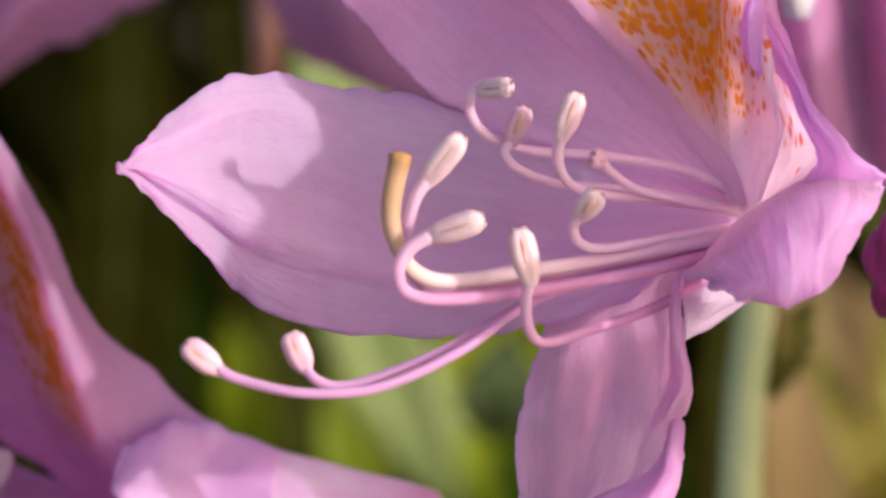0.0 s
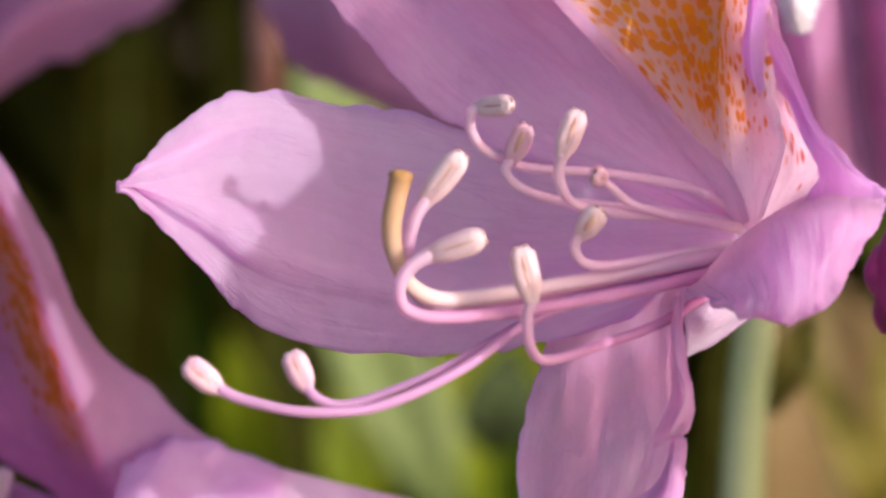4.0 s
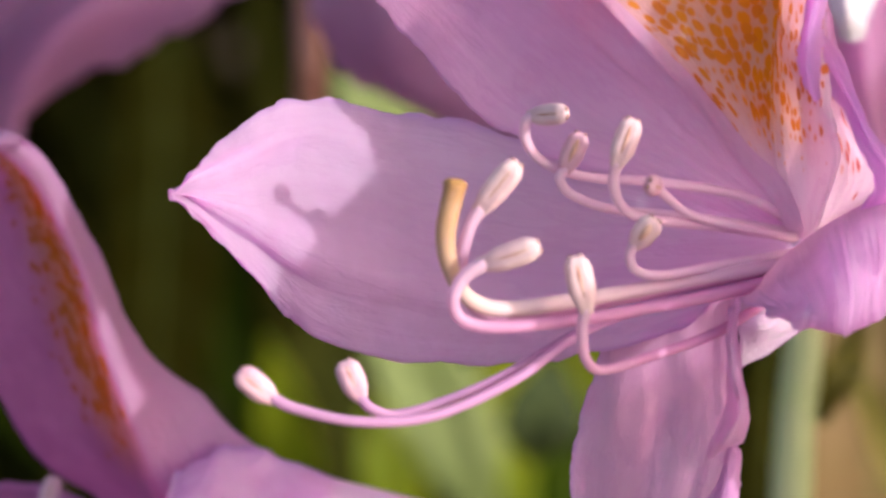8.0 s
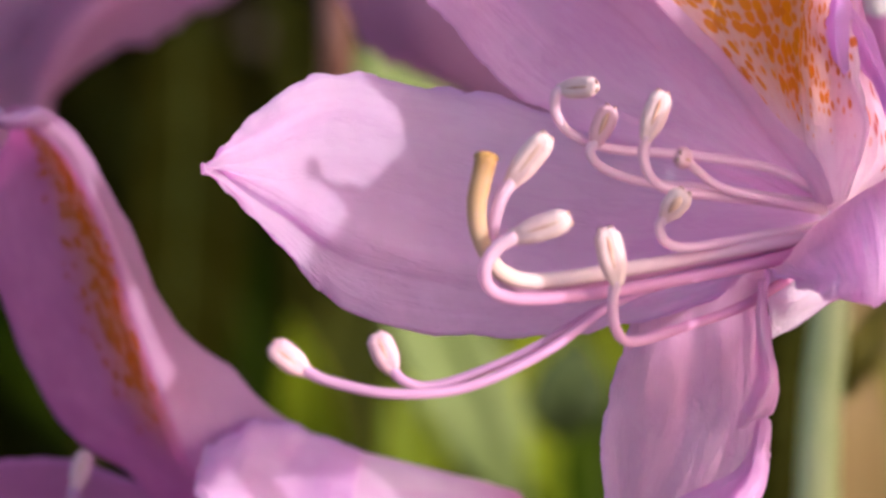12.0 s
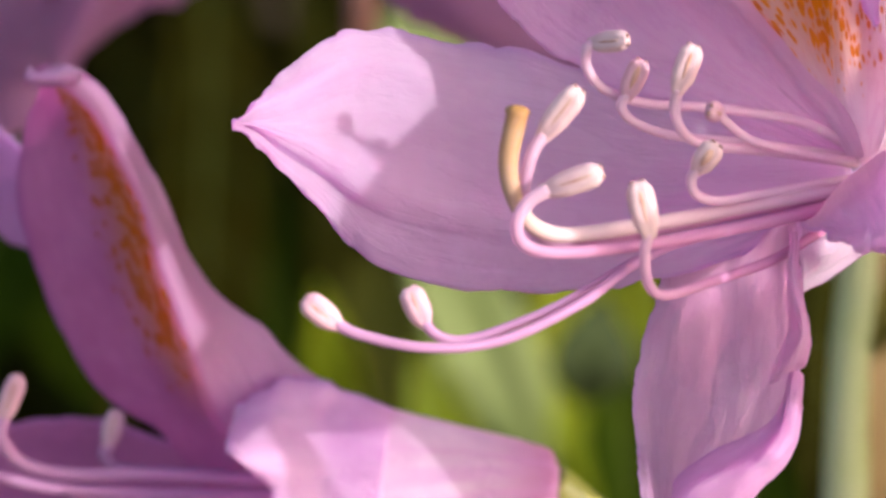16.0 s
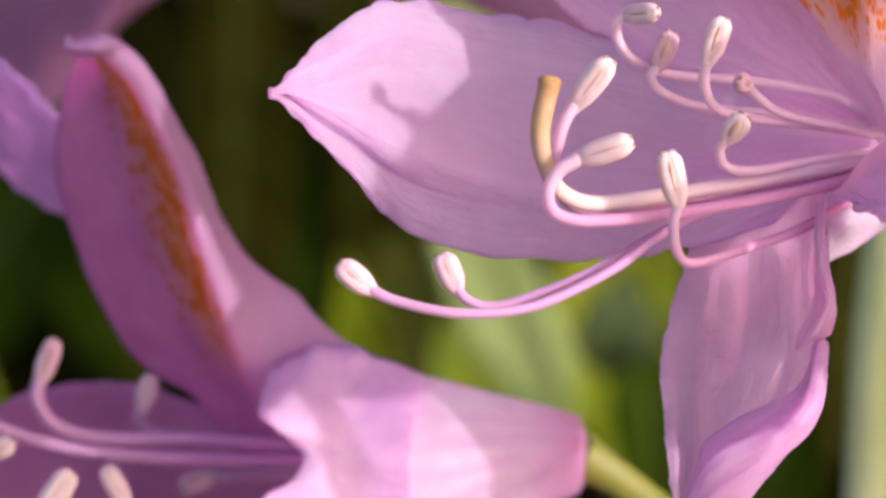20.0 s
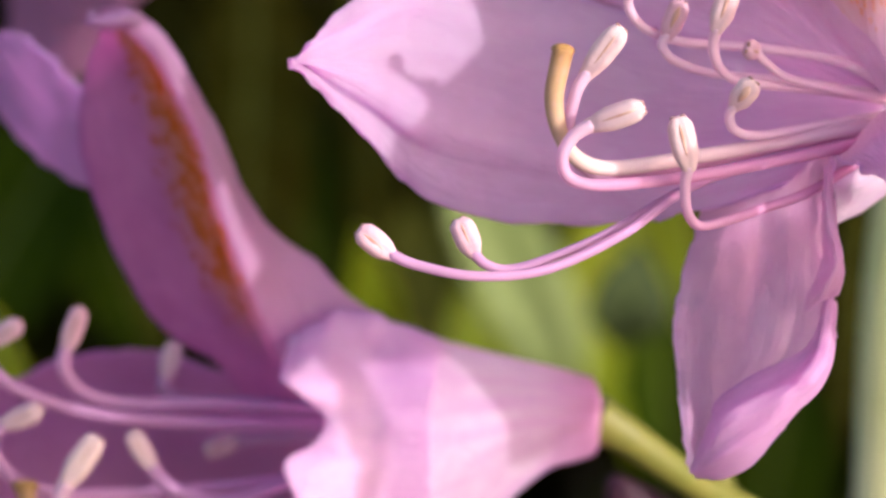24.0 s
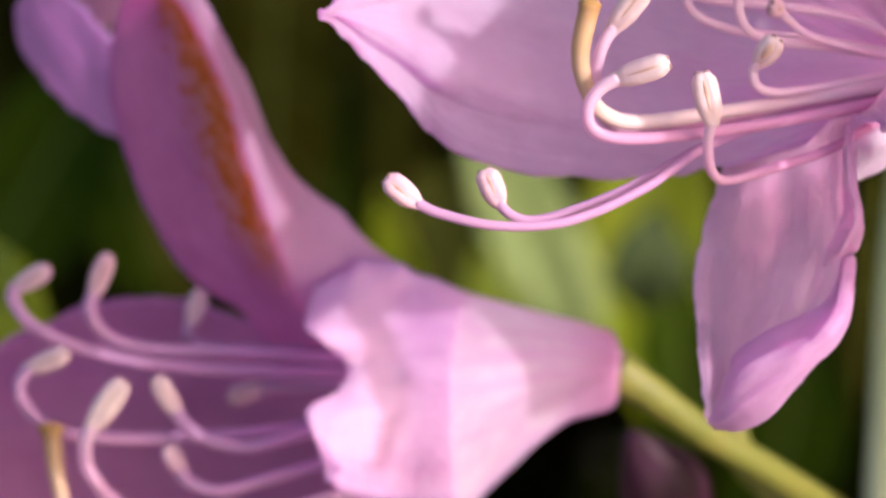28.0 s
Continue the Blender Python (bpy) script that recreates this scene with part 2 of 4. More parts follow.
M_UPPER = petal_material("upper petal", (0.87, 0.56, 0.82), (0.77, 0.40, 0.68), rim=0.12, clear=(1.0, 0.64, 0.90), thin=0.68, chill=0.15, cool=(1.02, 1.12, 1.0), pale=0.72, net=0.30, relief=0.26, streaks=0.42)
M_FLECK = petal_material("flecked petal", (0.84, 0.54, 0.76), (0.76, 0.42, 0.66), (-0.48, 1.28, 0.09, 1.6), clear=(1.0, 0.89, 0.95), grain=(26, 27), fat=0.62, red=(0.72, 0.24, 0.09), gold=(0.95, 0.50, 0.03), wash=0.60, fill=0.30, rim=0.05, pale=0.80, thin=0.68, relief=0.4)
# left side coloured as shaded, face colour as the lit strip
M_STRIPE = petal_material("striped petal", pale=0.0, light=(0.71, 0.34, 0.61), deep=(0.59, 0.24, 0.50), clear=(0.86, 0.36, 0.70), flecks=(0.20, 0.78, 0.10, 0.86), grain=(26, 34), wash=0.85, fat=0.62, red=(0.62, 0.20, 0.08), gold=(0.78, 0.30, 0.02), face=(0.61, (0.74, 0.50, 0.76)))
M_DASH = petal_material("dashed petal", (0.88, 0.61, 0.87), (0.80, 0.47, 0.79), (-0.45, 1.05, 0.05, 1.4), grain=(18, 11), fat=0.36, red=(0.70, 0.18, 0.28), gold=(0.78, 0.28, 0.14), wash=0.10, clear=(1.0, 0.90, 0.98), rim=0.15, pale=0.95, thin=0.90)
M_TUBE = petal_material("tube", (0.86, 0.62, 0.85), (0.78, 0.46, 0.74), clear=(1.0, 0.82, 0.95), thin=0.84)
M_WALL = petal_material("pale tube wall", (0.94, 0.73, 0.94), (0.88, 0.60, 0.88), pale=0.0, thin=0.45, rim=0.1)
M_RIBBED = petal_material("ribbed tube", pale=0.0, thin=0.60, light=(0.91, 0.69, 0.91), deep=(0.77, 0.43, 0.74), root_tint=(0.58, 0.13, 0.40))
M_LOBE = petal_material("petal lobe", pale=0.0, light=(0.90, 0.65, 0.90), deep=(0.79, 0.46, 0.76), thin=0.60, chill=0.2)
M_FOLD = petal_material("folded petal edge", pale=0.0, light=(0.84, 0.57, 0.85), deep=(0.74, 0.42, 0.72), thin=0.69, chill=0.3)
# darker petal copy, holds the shade inside the left flower
M_DEEP = petal_material("petal darkened to mauve for shade", pale=0.0, light=(0.60, 0.28, 0.52), deep=(0.50, 0.19, 0.42), clear=(0.8, 0.4, 0.7), cool=(1, 1.05, 1.05))
# lilac lowered to paint the shade on the petal behind
M_BACK = petal_material("lilac petal darkened for shade", (0.68, 0.40, 0.70), (0.58, 0.31, 0.60), pale=0.0, clear=(0.85, 0.5, 0.85))
# petal colours toned down, as shade on the flowers behind
M_FAR_PETAL = petal_material("far petal toned down for shade", (0.50, 0.23, 0.42), (0.38, 0.16, 0.32))
M_REAR_PETAL = petal_material("mauve petal toned down for shade", (0.72, 0.39, 0.62), (0.58, 0.28, 0.49), pale=0.0, chill=0.2)
M_CURL = petal_material("thin curled petal", (0.87, 0.64, 0.88), (0.77, 0.49, 0.78), clear=(1.0, 0.79, 0.95), thin=0.79, pale=0.0, chill=0.2, cool=(1.0, 1.15, 1.0))
M_CASTER_PETAL = petal_material("thin pale caster petal", (0.95, 0.86, 0.96), (0.90, 0.76, 0.90), clear=(1.0, 0.88, 0.98), thin=0.93)
# near-white base paints the sun onto one petal behind
M_SUNLIT = petal_material("pale petal painted sunlit", (0.95, 0.83, 0.94), (0.90, 0.74, 0.90), pale=0.0, thin=0.35)
M_FLAP = petal_material("purple petal edge", (0.78, 0.50, 0.82), (0.70, 0.41, 0.74), pale=0.0, thin=0.82, clear=(1.0, 0.74, 0.98), relief=0.4)
# magenta-pink filament, its lower half deepened for the shade there
M_FILAMENT = shade_of_length("filament", ((0.0, (0.72, 0.33, 0.61)), (0.3, (0.73, 0.37, 0.62)), (0.6, (0.76, 0.46, 0.68)), (1.0, (0.78, 0.56, 0.73))), clear_mix=0.45)
M_FILAMENT_PALE = shade_of_length("pale filament", ((0.0, (0.86, 0.66, 0.78)), (0.3, (0.86, 0.62, 0.78)), (1.0, (0.84, 0.62, 0.76))), clear_mix=0.45)
# mauve carries the shade on the hanging stamens and the left flower's
M_FILAMENT_SHADED = shade_of_length("filament darkened to mauve for shade", ((0.0, (0.62, 0.30, 0.58)), (0.4, (0.58, 0.31, 0.56)), (1.0, (0.60, 0.34, 0.58))), clear_mix=0.35)
M_STYLE = shade_of_length("style", ((0.0, (0.74, 0.46, 0.64)), (0.40, (0.80, 0.62, 0.66)), (0.60, (0.76, 0.58, 0.54)), (0.76, (0.60, 0.41, 0.29)), (0.93, (0.53, 0.33, 0.19)), (1.0, (0.40, 0.22, 0.10))))
M_ANTHER = plain_material("anther", (0.79, 0.61, 0.64), (0.72, 0.48, 0.55), 420, 0.55, 0.35, 0.0002, (0.8, 0.6, 0.6), 0.2, spec=0.2)
# deeper pink, own tint and painted shade together
M_ANTHER_PINK_SHADE = plain_material("pink anther", (0.74, 0.50, 0.60), (0.66, 0.38, 0.50), 500, 0.55, 0.35, 0.0002, (0.7, 0.4, 0.5), 0.2, spec=0.2)
M_ANTHER_SEAM = plain_material("anther seam", (0.46, 0.22, 0.17), (0.66, 0.44, 0.38), 700, 0.7, spec=0.1)
M_PORE = plain_material("anther pore", (0.22, 0.10, 0.10), (0.34, 0.18, 0.16), 900, 0.6)
M_STIGMA = plain_material("stigma", (0.30, 0.15, 0.05), (0.42, 0.24, 0.08), 900, 0.35)
M_PEDICEL = plain_material("flower stalk", (0.17, 0.18, 0.035), (0.24, 0.22, 0.05), 300, 0.45, 0.4, 0.0003, (0.4, 0.4, 0.1), 0.15)
M_BUD = plain_material("bud", (0.34, 0.05, 0.24), (0.24, 0.02, 0.14), 300, 0.4, 0.4, 0.0003, (0.5, 0.1, 0.35), 0.2)
M_DARK_BUD = plain_material("dark bud", (0.05, 0.004, 0.028), (0.03, 0.003, 0.016), 300, 0.5, 0.4, 0.0003)
M_BRANCH = plain_material("branch bark", (0.055, 0.040, 0.024), (0.085, 0.060, 0.036), 120, 0.8, 0.6, 0.001)
M_RED_STEM = plain_material("reddish young stem", (0.20, 0.08, 0.07), (0.25, 0.12, 0.10), 120, 0.6, 0.4, 0.0005)
M_PALE_STEM = plain_material("pale green stem", (0.32, 0.38, 0.16), (0.55, 0.57, 0.36), 60, 0.55, 0.4, 0.0006)
M_LEAF = leaf_material("leaf", (0.055, 0.080, 0.005), (0.095, 0.12, 0.008), (0.24, 0.30, 0.01), 0.25, 0.6, 0.2)
M_LEAF_BRIGHT = leaf_material("young leaf", (0.18, 0.25, 0.010), (0.26, 0.30, 0.014), (0.46, 0.52, 0.015), 0.45, 0.5, 0.3)
M_LEAF_GREY = leaf_material("pale leaf underside", (0.19, 0.25, 0.075), (0.26, 0.32, 0.12), (0.30, 0.36, 0.10), 0.25, 0.6)
# near-black green stands in for the shade inside the shrub
M_LEAF_DARK = leaf_material("dark leaf, shade in its colour", (0.021, 0.022, 0.002), (0.033, 0.029, 0.003), (0.036, 0.044, 0.002), 0.15, 0.9, 0.04)
M_LEAF_TAN = leaf_material("withered leaf", (0.19, 0.115, 0.04), (0.25, 0.155, 0.06), (0.22, 0.14, 0.04), 0.2, 0.6)
# two leaf greens with shade mixed into the colour
M_LEAF_DEEP = leaf_material("leaf green with painted shade", (0.020, 0.040, 0.001), (0.032, 0.056, 0.0015), (0.05, 0.09, 0.002), 0.2, 0.85, 0.05)
M_LEAF_SHADE = leaf_material("leaf dulled for shade", (0.045, 0.065, 0.025), (0.065, 0.085, 0.035), (0.05, 0.08, 0.02), 0.2, 0.7, 0.1)
M_LEAF_OLIVE = leaf_material("yellowing leaf", (0.17, 0.135, 0.012), (0.21, 0.17, 0.02), (0.30, 0.26, 0.02), 0.25, 0.6)
# olive of the yellowing leaf, darkened for shade
M_LEAF_OLIVE_DARK = leaf_material("olive leaf darkened for shade", (0.055, 0.060, 0.006), (0.085, 0.085, 0.010), (0.12, 0.13, 0.01), 0.2, 0.7, 0.1)
M_SOIL = plain_material("leaf litter soil", (0.09, 0.06, 0.035), (0.16, 0.11, 0.06), 14, 0.9, 0.8, 0.01)


# ---- building ----
def mm(p):
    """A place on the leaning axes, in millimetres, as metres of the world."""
    return TILT @ Vector((p[0] * 0.001, p[1] * 0.001, p[2] * 0.001))


def rooted(p, down=-0.752):
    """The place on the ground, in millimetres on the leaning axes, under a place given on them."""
    w = mm(p)
    return tuple(TILT.transposed() @ Vector((w.x, w.y, down)) * 1000)


def spline(pts, s):
    """The place at s (0 to 1) on a smooth curve through pts."""
    n = len(pts) - 1
    f = min(max(s, 0.0), 1.0) * n
    i = min(int(f), n - 1)
    f -= i
    a, b = pts[i], pts[i + 1]
    z = pts[i - 1] if i else a * 2 - b
    c = pts[i + 2] if i + 2 <= n else b * 2 - a
    return 0.5 * (2 * a + (b - z) * f + (2 * z - 5 * a + 4 * b - c) * f * f + (3 * a - z - 3 * b + c) * f ** 3)


BASE = {}


def make(name, verts, faces, uvs, material, parent=None, label="", origin=None):
    """One mesh object of given vertices in metres, smooth, with a UV for each vertex."""
    me = bpy.data.meshes.new(name)
    o = origin if origin is not None else BASE.get(parent, (0, 0, 0))
    o = Vector(o)
    me.from_pydata([tuple(v - o) for v in verts], [], faces)
    layer = me.uv_layers.new(name="UVMap")
    for loop in me.loops:
        layer.data[loop.index].uv = uvs[loop.vertex_index]
    me.materials.append(material)
    me.polygons.foreach_set("use_smooth", [True] * len(me.polygons))
    ob = new(name, me)
    if parent is not None:
        ob.parent = parent
        BASE[ob] = o
    elif origin is not None:
        ob.location = origin
    if label:
        tagged(ob, label=label)
    return ob


def thing(name, at, label, category, group=""):
    ob = new(name)
    ob.empty_display_size = 0.01
    ob.location = mm(at)
    BASE[ob] = mm(at)
    return tagged(ob, label=label, category=category, group=group)


def sheet(name, net, material, parent, label="", ruffle=0.5, crinkle=0.12, thick=0.28, nu=40, nv=64, seed=0, frill=7.0, pleat=0.12, ribs=0.03, tip=0.8, rib_count=22, nick=1.0, creases=()):
    """A petal: a smooth sheet through the net (rows from its base to its tip, each from edge to edge), with ruffled edges and a fine crinkle."""
    rows = [[mm(p) for p in row] for row in net]
    grid = []
    for j in range(nv + 1):
        v = j / nv
        line = [spline([row[k] for row in rows], v) for k in range(len(rows[0]))]
        grid.append([spline(line, i / nu) for i in range(nu + 1)])
    normals = []
    for j in range(nv + 1):
        out = []
        for i in range(nu + 1):
            a = grid[j][min(i + 1, nu)] - grid[j][max(i - 1, 0)]
            b = grid[min(j + 1, nv)][i] - grid[max(j - 1, 0)][i]
            c = a.cross(b)
            out.append(c.normalized() if c.length > 1e-14 else Vector((0, -1, 0)))
        normals.append(out)
    verts, uvs = [], []
    for side in (0, 1):
        for j in range(nv + 1):
            v = j / nv
            for i in range(nu + 1):
                u = i / nu
                edge = max(0.0, abs(u - 0.5) * 2 - 0.45) / 0.55
                edge = max(edge, max(0.0, v - 0.8) / 0.2 * tip)
                root = min(1.0, v * 5)
                p, n = grid[j][i], normals[j][i]
                wave = noise.noise(Vector((v * frill + seed * 7.3, (u > 0.5) * 3.1 + seed, 0.4))) * edge ** 2 * ruffle
                wave += noise.noise(Vector((v * frill * 2.7 + seed * 3.3, u * 2.0, 2.4))) * edge ** 3 * ruffle * 0.5
                fine = noise.noise(Vector((u * 4.5 + seed, v * 3.0, 5.0))) * crinkle * 1.6 + noise.noise(Vector((u * 10 + seed, v * 5.0, 8.0))) * crinkle * 0.6 + noise.noise(p * 900 + Vector((seed, 0, 0))) * crinkle * 0.35
                fold = noise.noise(Vector((u * 8 + seed * 5.1, v * 1.1, 11.0))) * pleat + abs(noise.noise(Vector((u * 5 + seed * 2.7, v * 0.8, 21.0)))) * pleat
                fold += noise.noise(Vector((u * rib_count + seed * 3.7, v * 1.6, 31.0))) * ribs * (0.3 + 0.7 * v - 0.6 * v ** 6)
                for at, wide, deep in creases:
                    fold += deep * max(0.0, 1.0 - abs(u - at - 0.03 * noise.noise(Vector((v * 4, seed, at * 9)))) / wide) * min(1.0, v * 1.6)
                fold += noise.noise(Vector((v * frill * 9 + seed, (u > 0.5) * 5.0, 41.0))) * edge ** 4 * ruffle * 0.14
                q = p + n * ((wave + fine + fold) * root * (0.1 + 0.9 * min(1.0, (1.0 - v) * 9)) * (1.0 if v < 0.85 or tip > 0.5 else max(0.0, (1.0 - v) / 0.15)) * 0.001)
                across = (grid[j][min(i + 1, nu)] - grid[j][max(i - 1, 0)])
                if across.length > 1e-9 and (i in (0, nu)):
                    q += across.normalized() * noise.noise(Vector((v * frill * 3, i * 0.3 + seed, 9.0))) * ruffle * nick * 0.00034 * root * min(1.0, (1.0 - v) * 14)
                    q += across.normalized() * noise.noise(Vector((v * frill * 9, i * 0.3 + seed, 19.0))) * ruffle * nick * 0.00013 * root * min(1.0, (1.0 - v) * 14)
                verts.append(q + n * (side * thick * 0.001))
                uvs.append((u, v))
    w, m = nu + 1, (nu + 1) * (nv + 1)
    faces = []
    for j in range(nv):
        for i in range(nu):
            a = j * w + i
            faces.append((a, a + 1, a + w + 1, a + w))
            faces.append((m + a, m + a + w, m + a + w + 1, m + a + 1))
    rim = [i for i in range(w)] + [j * w + nu for j in range(1, nv + 1)] + [nv * w + i for i in range(nu - 1, -1, -1)] + [j * w for j in range(nv - 1, 0, -1)]
    for a, b in zip(rim, rim[1:] + rim[:1]):
        faces.append((b, a, m + a, m + b))
    return make(name, verts, faces, uvs, material, parent, label)


def tube(name, pts, radii, material, parent, label="", sides=12, steps=36, origin=None, pleats=0, pleat=0.0, cap=True):
    """A stalk: a round tube through pts (mm), its radii (mm) spread evenly along it."""
    path = [mm(p) for p in pts]
    rad = [Vector((r, 0, 0)) for r in radii]
    verts, uvs, faces = [], [], []
    side = None
    for j in range(steps + 1):
        s = j / steps
        p = spline(path, s)
        d = (spline(path, min(1, s + 0.01)) - spline(path, max(0, s - 0.01))).normalized()
        if side is None:
            side = d.orthogonal().normalized()
        side = (side - d * side.dot(d)).normalized()
        up = d.cross(side)
        r = spline(rad, s).x * 0.001
        for i in range(sides):
            a = 2 * math.pi * i / sides
            k = 1 + pleat * math.cos(a * pleats) if pleats else 1 + 0.03 * noise.noise(Vector((i, s * 12, len(pts))))
            verts.append(p + (side * math.cos(a) + up * math.sin(a)) * r * k)
            uvs.append((i / sides, s))
    for j in range(steps):
        for i in range(sides):
            a, b = j * sides + i, j * sides + (i + 1) % sides
            faces.append((a, b, b + sides, a + sides))
    if cap:
        faces.append(tuple(range(sides - 1, -1, -1)))
        faces.append(tuple(steps * sides + i for i in range(sides)))
    return make(name, verts, faces, uvs, material, parent, label, origin)


def pod(name, a, b, radii, material, parent, label="", groove=0.0, sides=16, steps=16, lobes=2):
    """A rounded body from a to b (mm) with radii (mm) along it and a lengthwise groove."""
    a, b = mm(a), mm(b)
    d = (b - a).normalized()
    face = TILT @ Vector((0, -1, 0))
    side = (face - d * face.dot(d)).normalized()
    up = d.cross(side)
    rad = [Vector((r, 0, 0)) for r in radii]
    verts, uvs, faces = [], [], []
    for j in range(steps + 1):
        s = j / steps
        r = max(1e-5, spline(rad, s).x * 0.001)
        for i in range(sides):
            t = 2 * math.pi * i / sides
            k = 1 - groove * max(0.0, math.cos(t * lobes)) ** 3
            k *= 1 + 0.05 * noise.noise(Vector((i * 0.7, s * 5, a.x * 900)))
            verts.append(a + (b - a) * s + (side * math.cos(t) * 0.85 + up * math.sin(t) * 1.1) * r * k)
            uvs.append((i / sides, s))
    for j in range(steps):
        for i in range(sides):
            p, q = j * sides + i, j * sides + (i + 1) % sides
            faces.append((p, q, q + sides, p + sides))
    faces.append(tuple(range(sides - 1, -1, -1)))
    faces.append(tuple(steps * sides + i for i in range(sides)))
    return make(name, verts, faces, uvs, material, parent, label)


def stamen(flower, path, anther_end, width=0.30, anther_width=0.62, label="", skin=None, seam=1.0, thread=None):
    """A curved filament with a two-celled anther at its end, opening by two pores."""
    f = tube("filament", path, (width * 1.05, width, width, width * 1.05, width * 1.18), thread or M_FILAMENT, flower, label, steps=44)
    a, b = Vector(path[-1]), Vector(anther_end)
    d = b - a
    w = anther_width
    body = pod("anther", tuple(a - d * 0.12), tuple(b), (width * 1.1, w * 0.66, w * 0.86, w * 0.96, w, w, w * 0.97, w * 0.88, w * 0.48), skin or M_ANTHER, f, "deep pink, partly shade-toned anther with two end pores" if skin else "pale pink anther with two end pores", groove=0.20, sides=28, steps=28)
    dn = d.normalized()
    face = Vector((0, -1, 0))
    s = face - dn * face.dot(dn)
    s = s.normalized() if s.length > 0.05 else Vector((1, 0, 0))
    r = dn.cross(s)
    for k in (-1, 1):
        c = b - dn * 0.08 + r * (k * w * 0.38)
        pod("pore", tuple(c - dn * 0.12), tuple(c + dn * 0.14), (w * 0.26, w * 0.27, w * 0.25, w * 0.18), M_PORE, f, steps=5, sides=10)
    m = a + d * 0.60 + s * (w * 0.62)
    pod("seam", tuple(m - d * 0.38), tuple(m + d * 0.26), tuple(seam * k for k in (0.01, 0.06, 0.08, 0.09, 0.08, 0.02)), M_ANTHER_SEAM, f, steps=8, sides=8)
    return f


# ---- ground ----
bpy_ground = bmesh.new()
bmesh.ops.create_grid(bpy_ground, x_segments=60, y_segments=60, size=300)
for v in bpy_ground.verts:
    v.co.z = -0.755 + 0.01 * noise.noise(v.co * 0.3)
ground_mesh = bpy.data.meshes.new("ground")
bpy_ground.to_mesh(ground_mesh)
bpy_ground.free()
ground_mesh.materials.append(M_SOIL)
ground = tagged(new("ground", ground_mesh), "dark brown soil with leaf litter under the shrubs", "ground", kind="structure")

# ---- the shrub that carries the flowers ----
TRUSS = (28.2, 48.0, -37.1)
ROOT = rooted((TRUSS[0] + 60, TRUSS[1] + 40, TRUSS[2] - 60))
shrub = thing("rhododendron_shrub", ROOT, "rhododendron shrub with brown stems and leathery green leaves", "shrub")
tube("stem", (ROOT, tuple(Vector(ROOT) * 0.55 + Vector(TRUSS) * 0.45 + Vector((30, 20, 0))), tuple(Vector(ROOT) * 0.12 + Vector(TRUSS) * 0.88 + Vector((8, 10, 0))), TRUSS), (11, 8, 4, 2.2), M_BRANCH, shrub, "brown bark stem", sides=14, steps=40)

# ---- flower in focus ----
main = thing("rhododendron_flower", (23.4, 27.0, 0.0), "open lilac rhododendron flower with orange flecks on the upper petal", "flower", "rhododendron flowers")
sheet("petal", (
    ((18.6, 4.0, 1.9), (19.0, 4.5, 0.5), (19.1, 4.0, -0.9), (16.6, 2.5, -2.9)),
    ((11.1, 9.0, 4.3), (11.7, 8.5, 0.9), (11.6, 5.5, -2.7), (10.4, 6.0, -5.2)),
    ((3.5, 11.0, 6.4), (4.3, 9.5, 1.9), (5.3, 6.5, -3.1), (6.5, 9.0, -5.8)),
    ((-2.6, 10.0, 7.4), (-1.5, 9.0, 3.1), (-0.6, 6.5, -2.5), (0.5, 9.5, -6.1)),
    ((-7.2, 7.0, 7.9), (-6.3, 7.0, 4.2), (-6.1, 5.0, -1.2), (-6.0, 7.5, -4.6)),
    ((-10.6, 4.5, 5.9), (-9.9, 3.4, 3.3), (-9.8, 3.4, 1.2), (-9.2, 4.5, -1.5)),
    ((-12.4, 1.6, 3.8), (-12.2, 1.0, 3.0), (-12.2, 1.0, 2.5), (-12.1, 1.8, 1.5)),
    ((-13.2, 0.0, 2.9), (-13.3, 0.0, 2.8), (-13.3, 0.0, 2.7), (-13.2, 0.0, 2.6)),
), M_PETAL, main, "spreading lilac petal with a pointed tip", ruffle=1.05, nick=0.95, nu=72, nv=120, ribs=0.04, crinkle=0.30, creases=((0.5, 0.16, 0.42), (0.76, 0.15, 0.34), (0.30, 0.09, 0.14)), seed=1)
sheet("petal", (
    ((18.6, 4.3, 0.7), (19.0, 4.2, 1.1), (19.4, 3.7, 1.1)),
    ((12.0, 8.0, 3.4), (14.0, 6.0, 5.1), (16.5, 2.8, 5.0)),
    ((6.6, 10.0, 4.8), (10.4, 7.0, 7.9), (14.2, 2.0, 8.0)),
    ((2.6, 8.0, 7.7), (7.1, 5.0, 10.8), (11.6, 0.0, 10.6)),
    ((-0.9, 4.0, 10.9), (3.4, 2.0, 13.9), (8.9, -2.0, 13.2)),
    ((-3.6, 0.0, 14.1), (0.5, -1.0, 16.7), (6.3, -4.0, 16.0)),
    ((-5.4, -2.0, 17.0), (-2.4, -3.0, 19.2), (2.2, -5.0, 19.7)),
    ((-3.9, -4.0, 19.8), (-2.7, -5.0, 20.4), (-0.7, -5.0, 21.0)),
), M_UPPER, main, "broad lilac upper petal", pleat=0.3, ruffle=0.8, nu=64, nv=110, ribs=0.03, crinkle=0.24, seed=2)
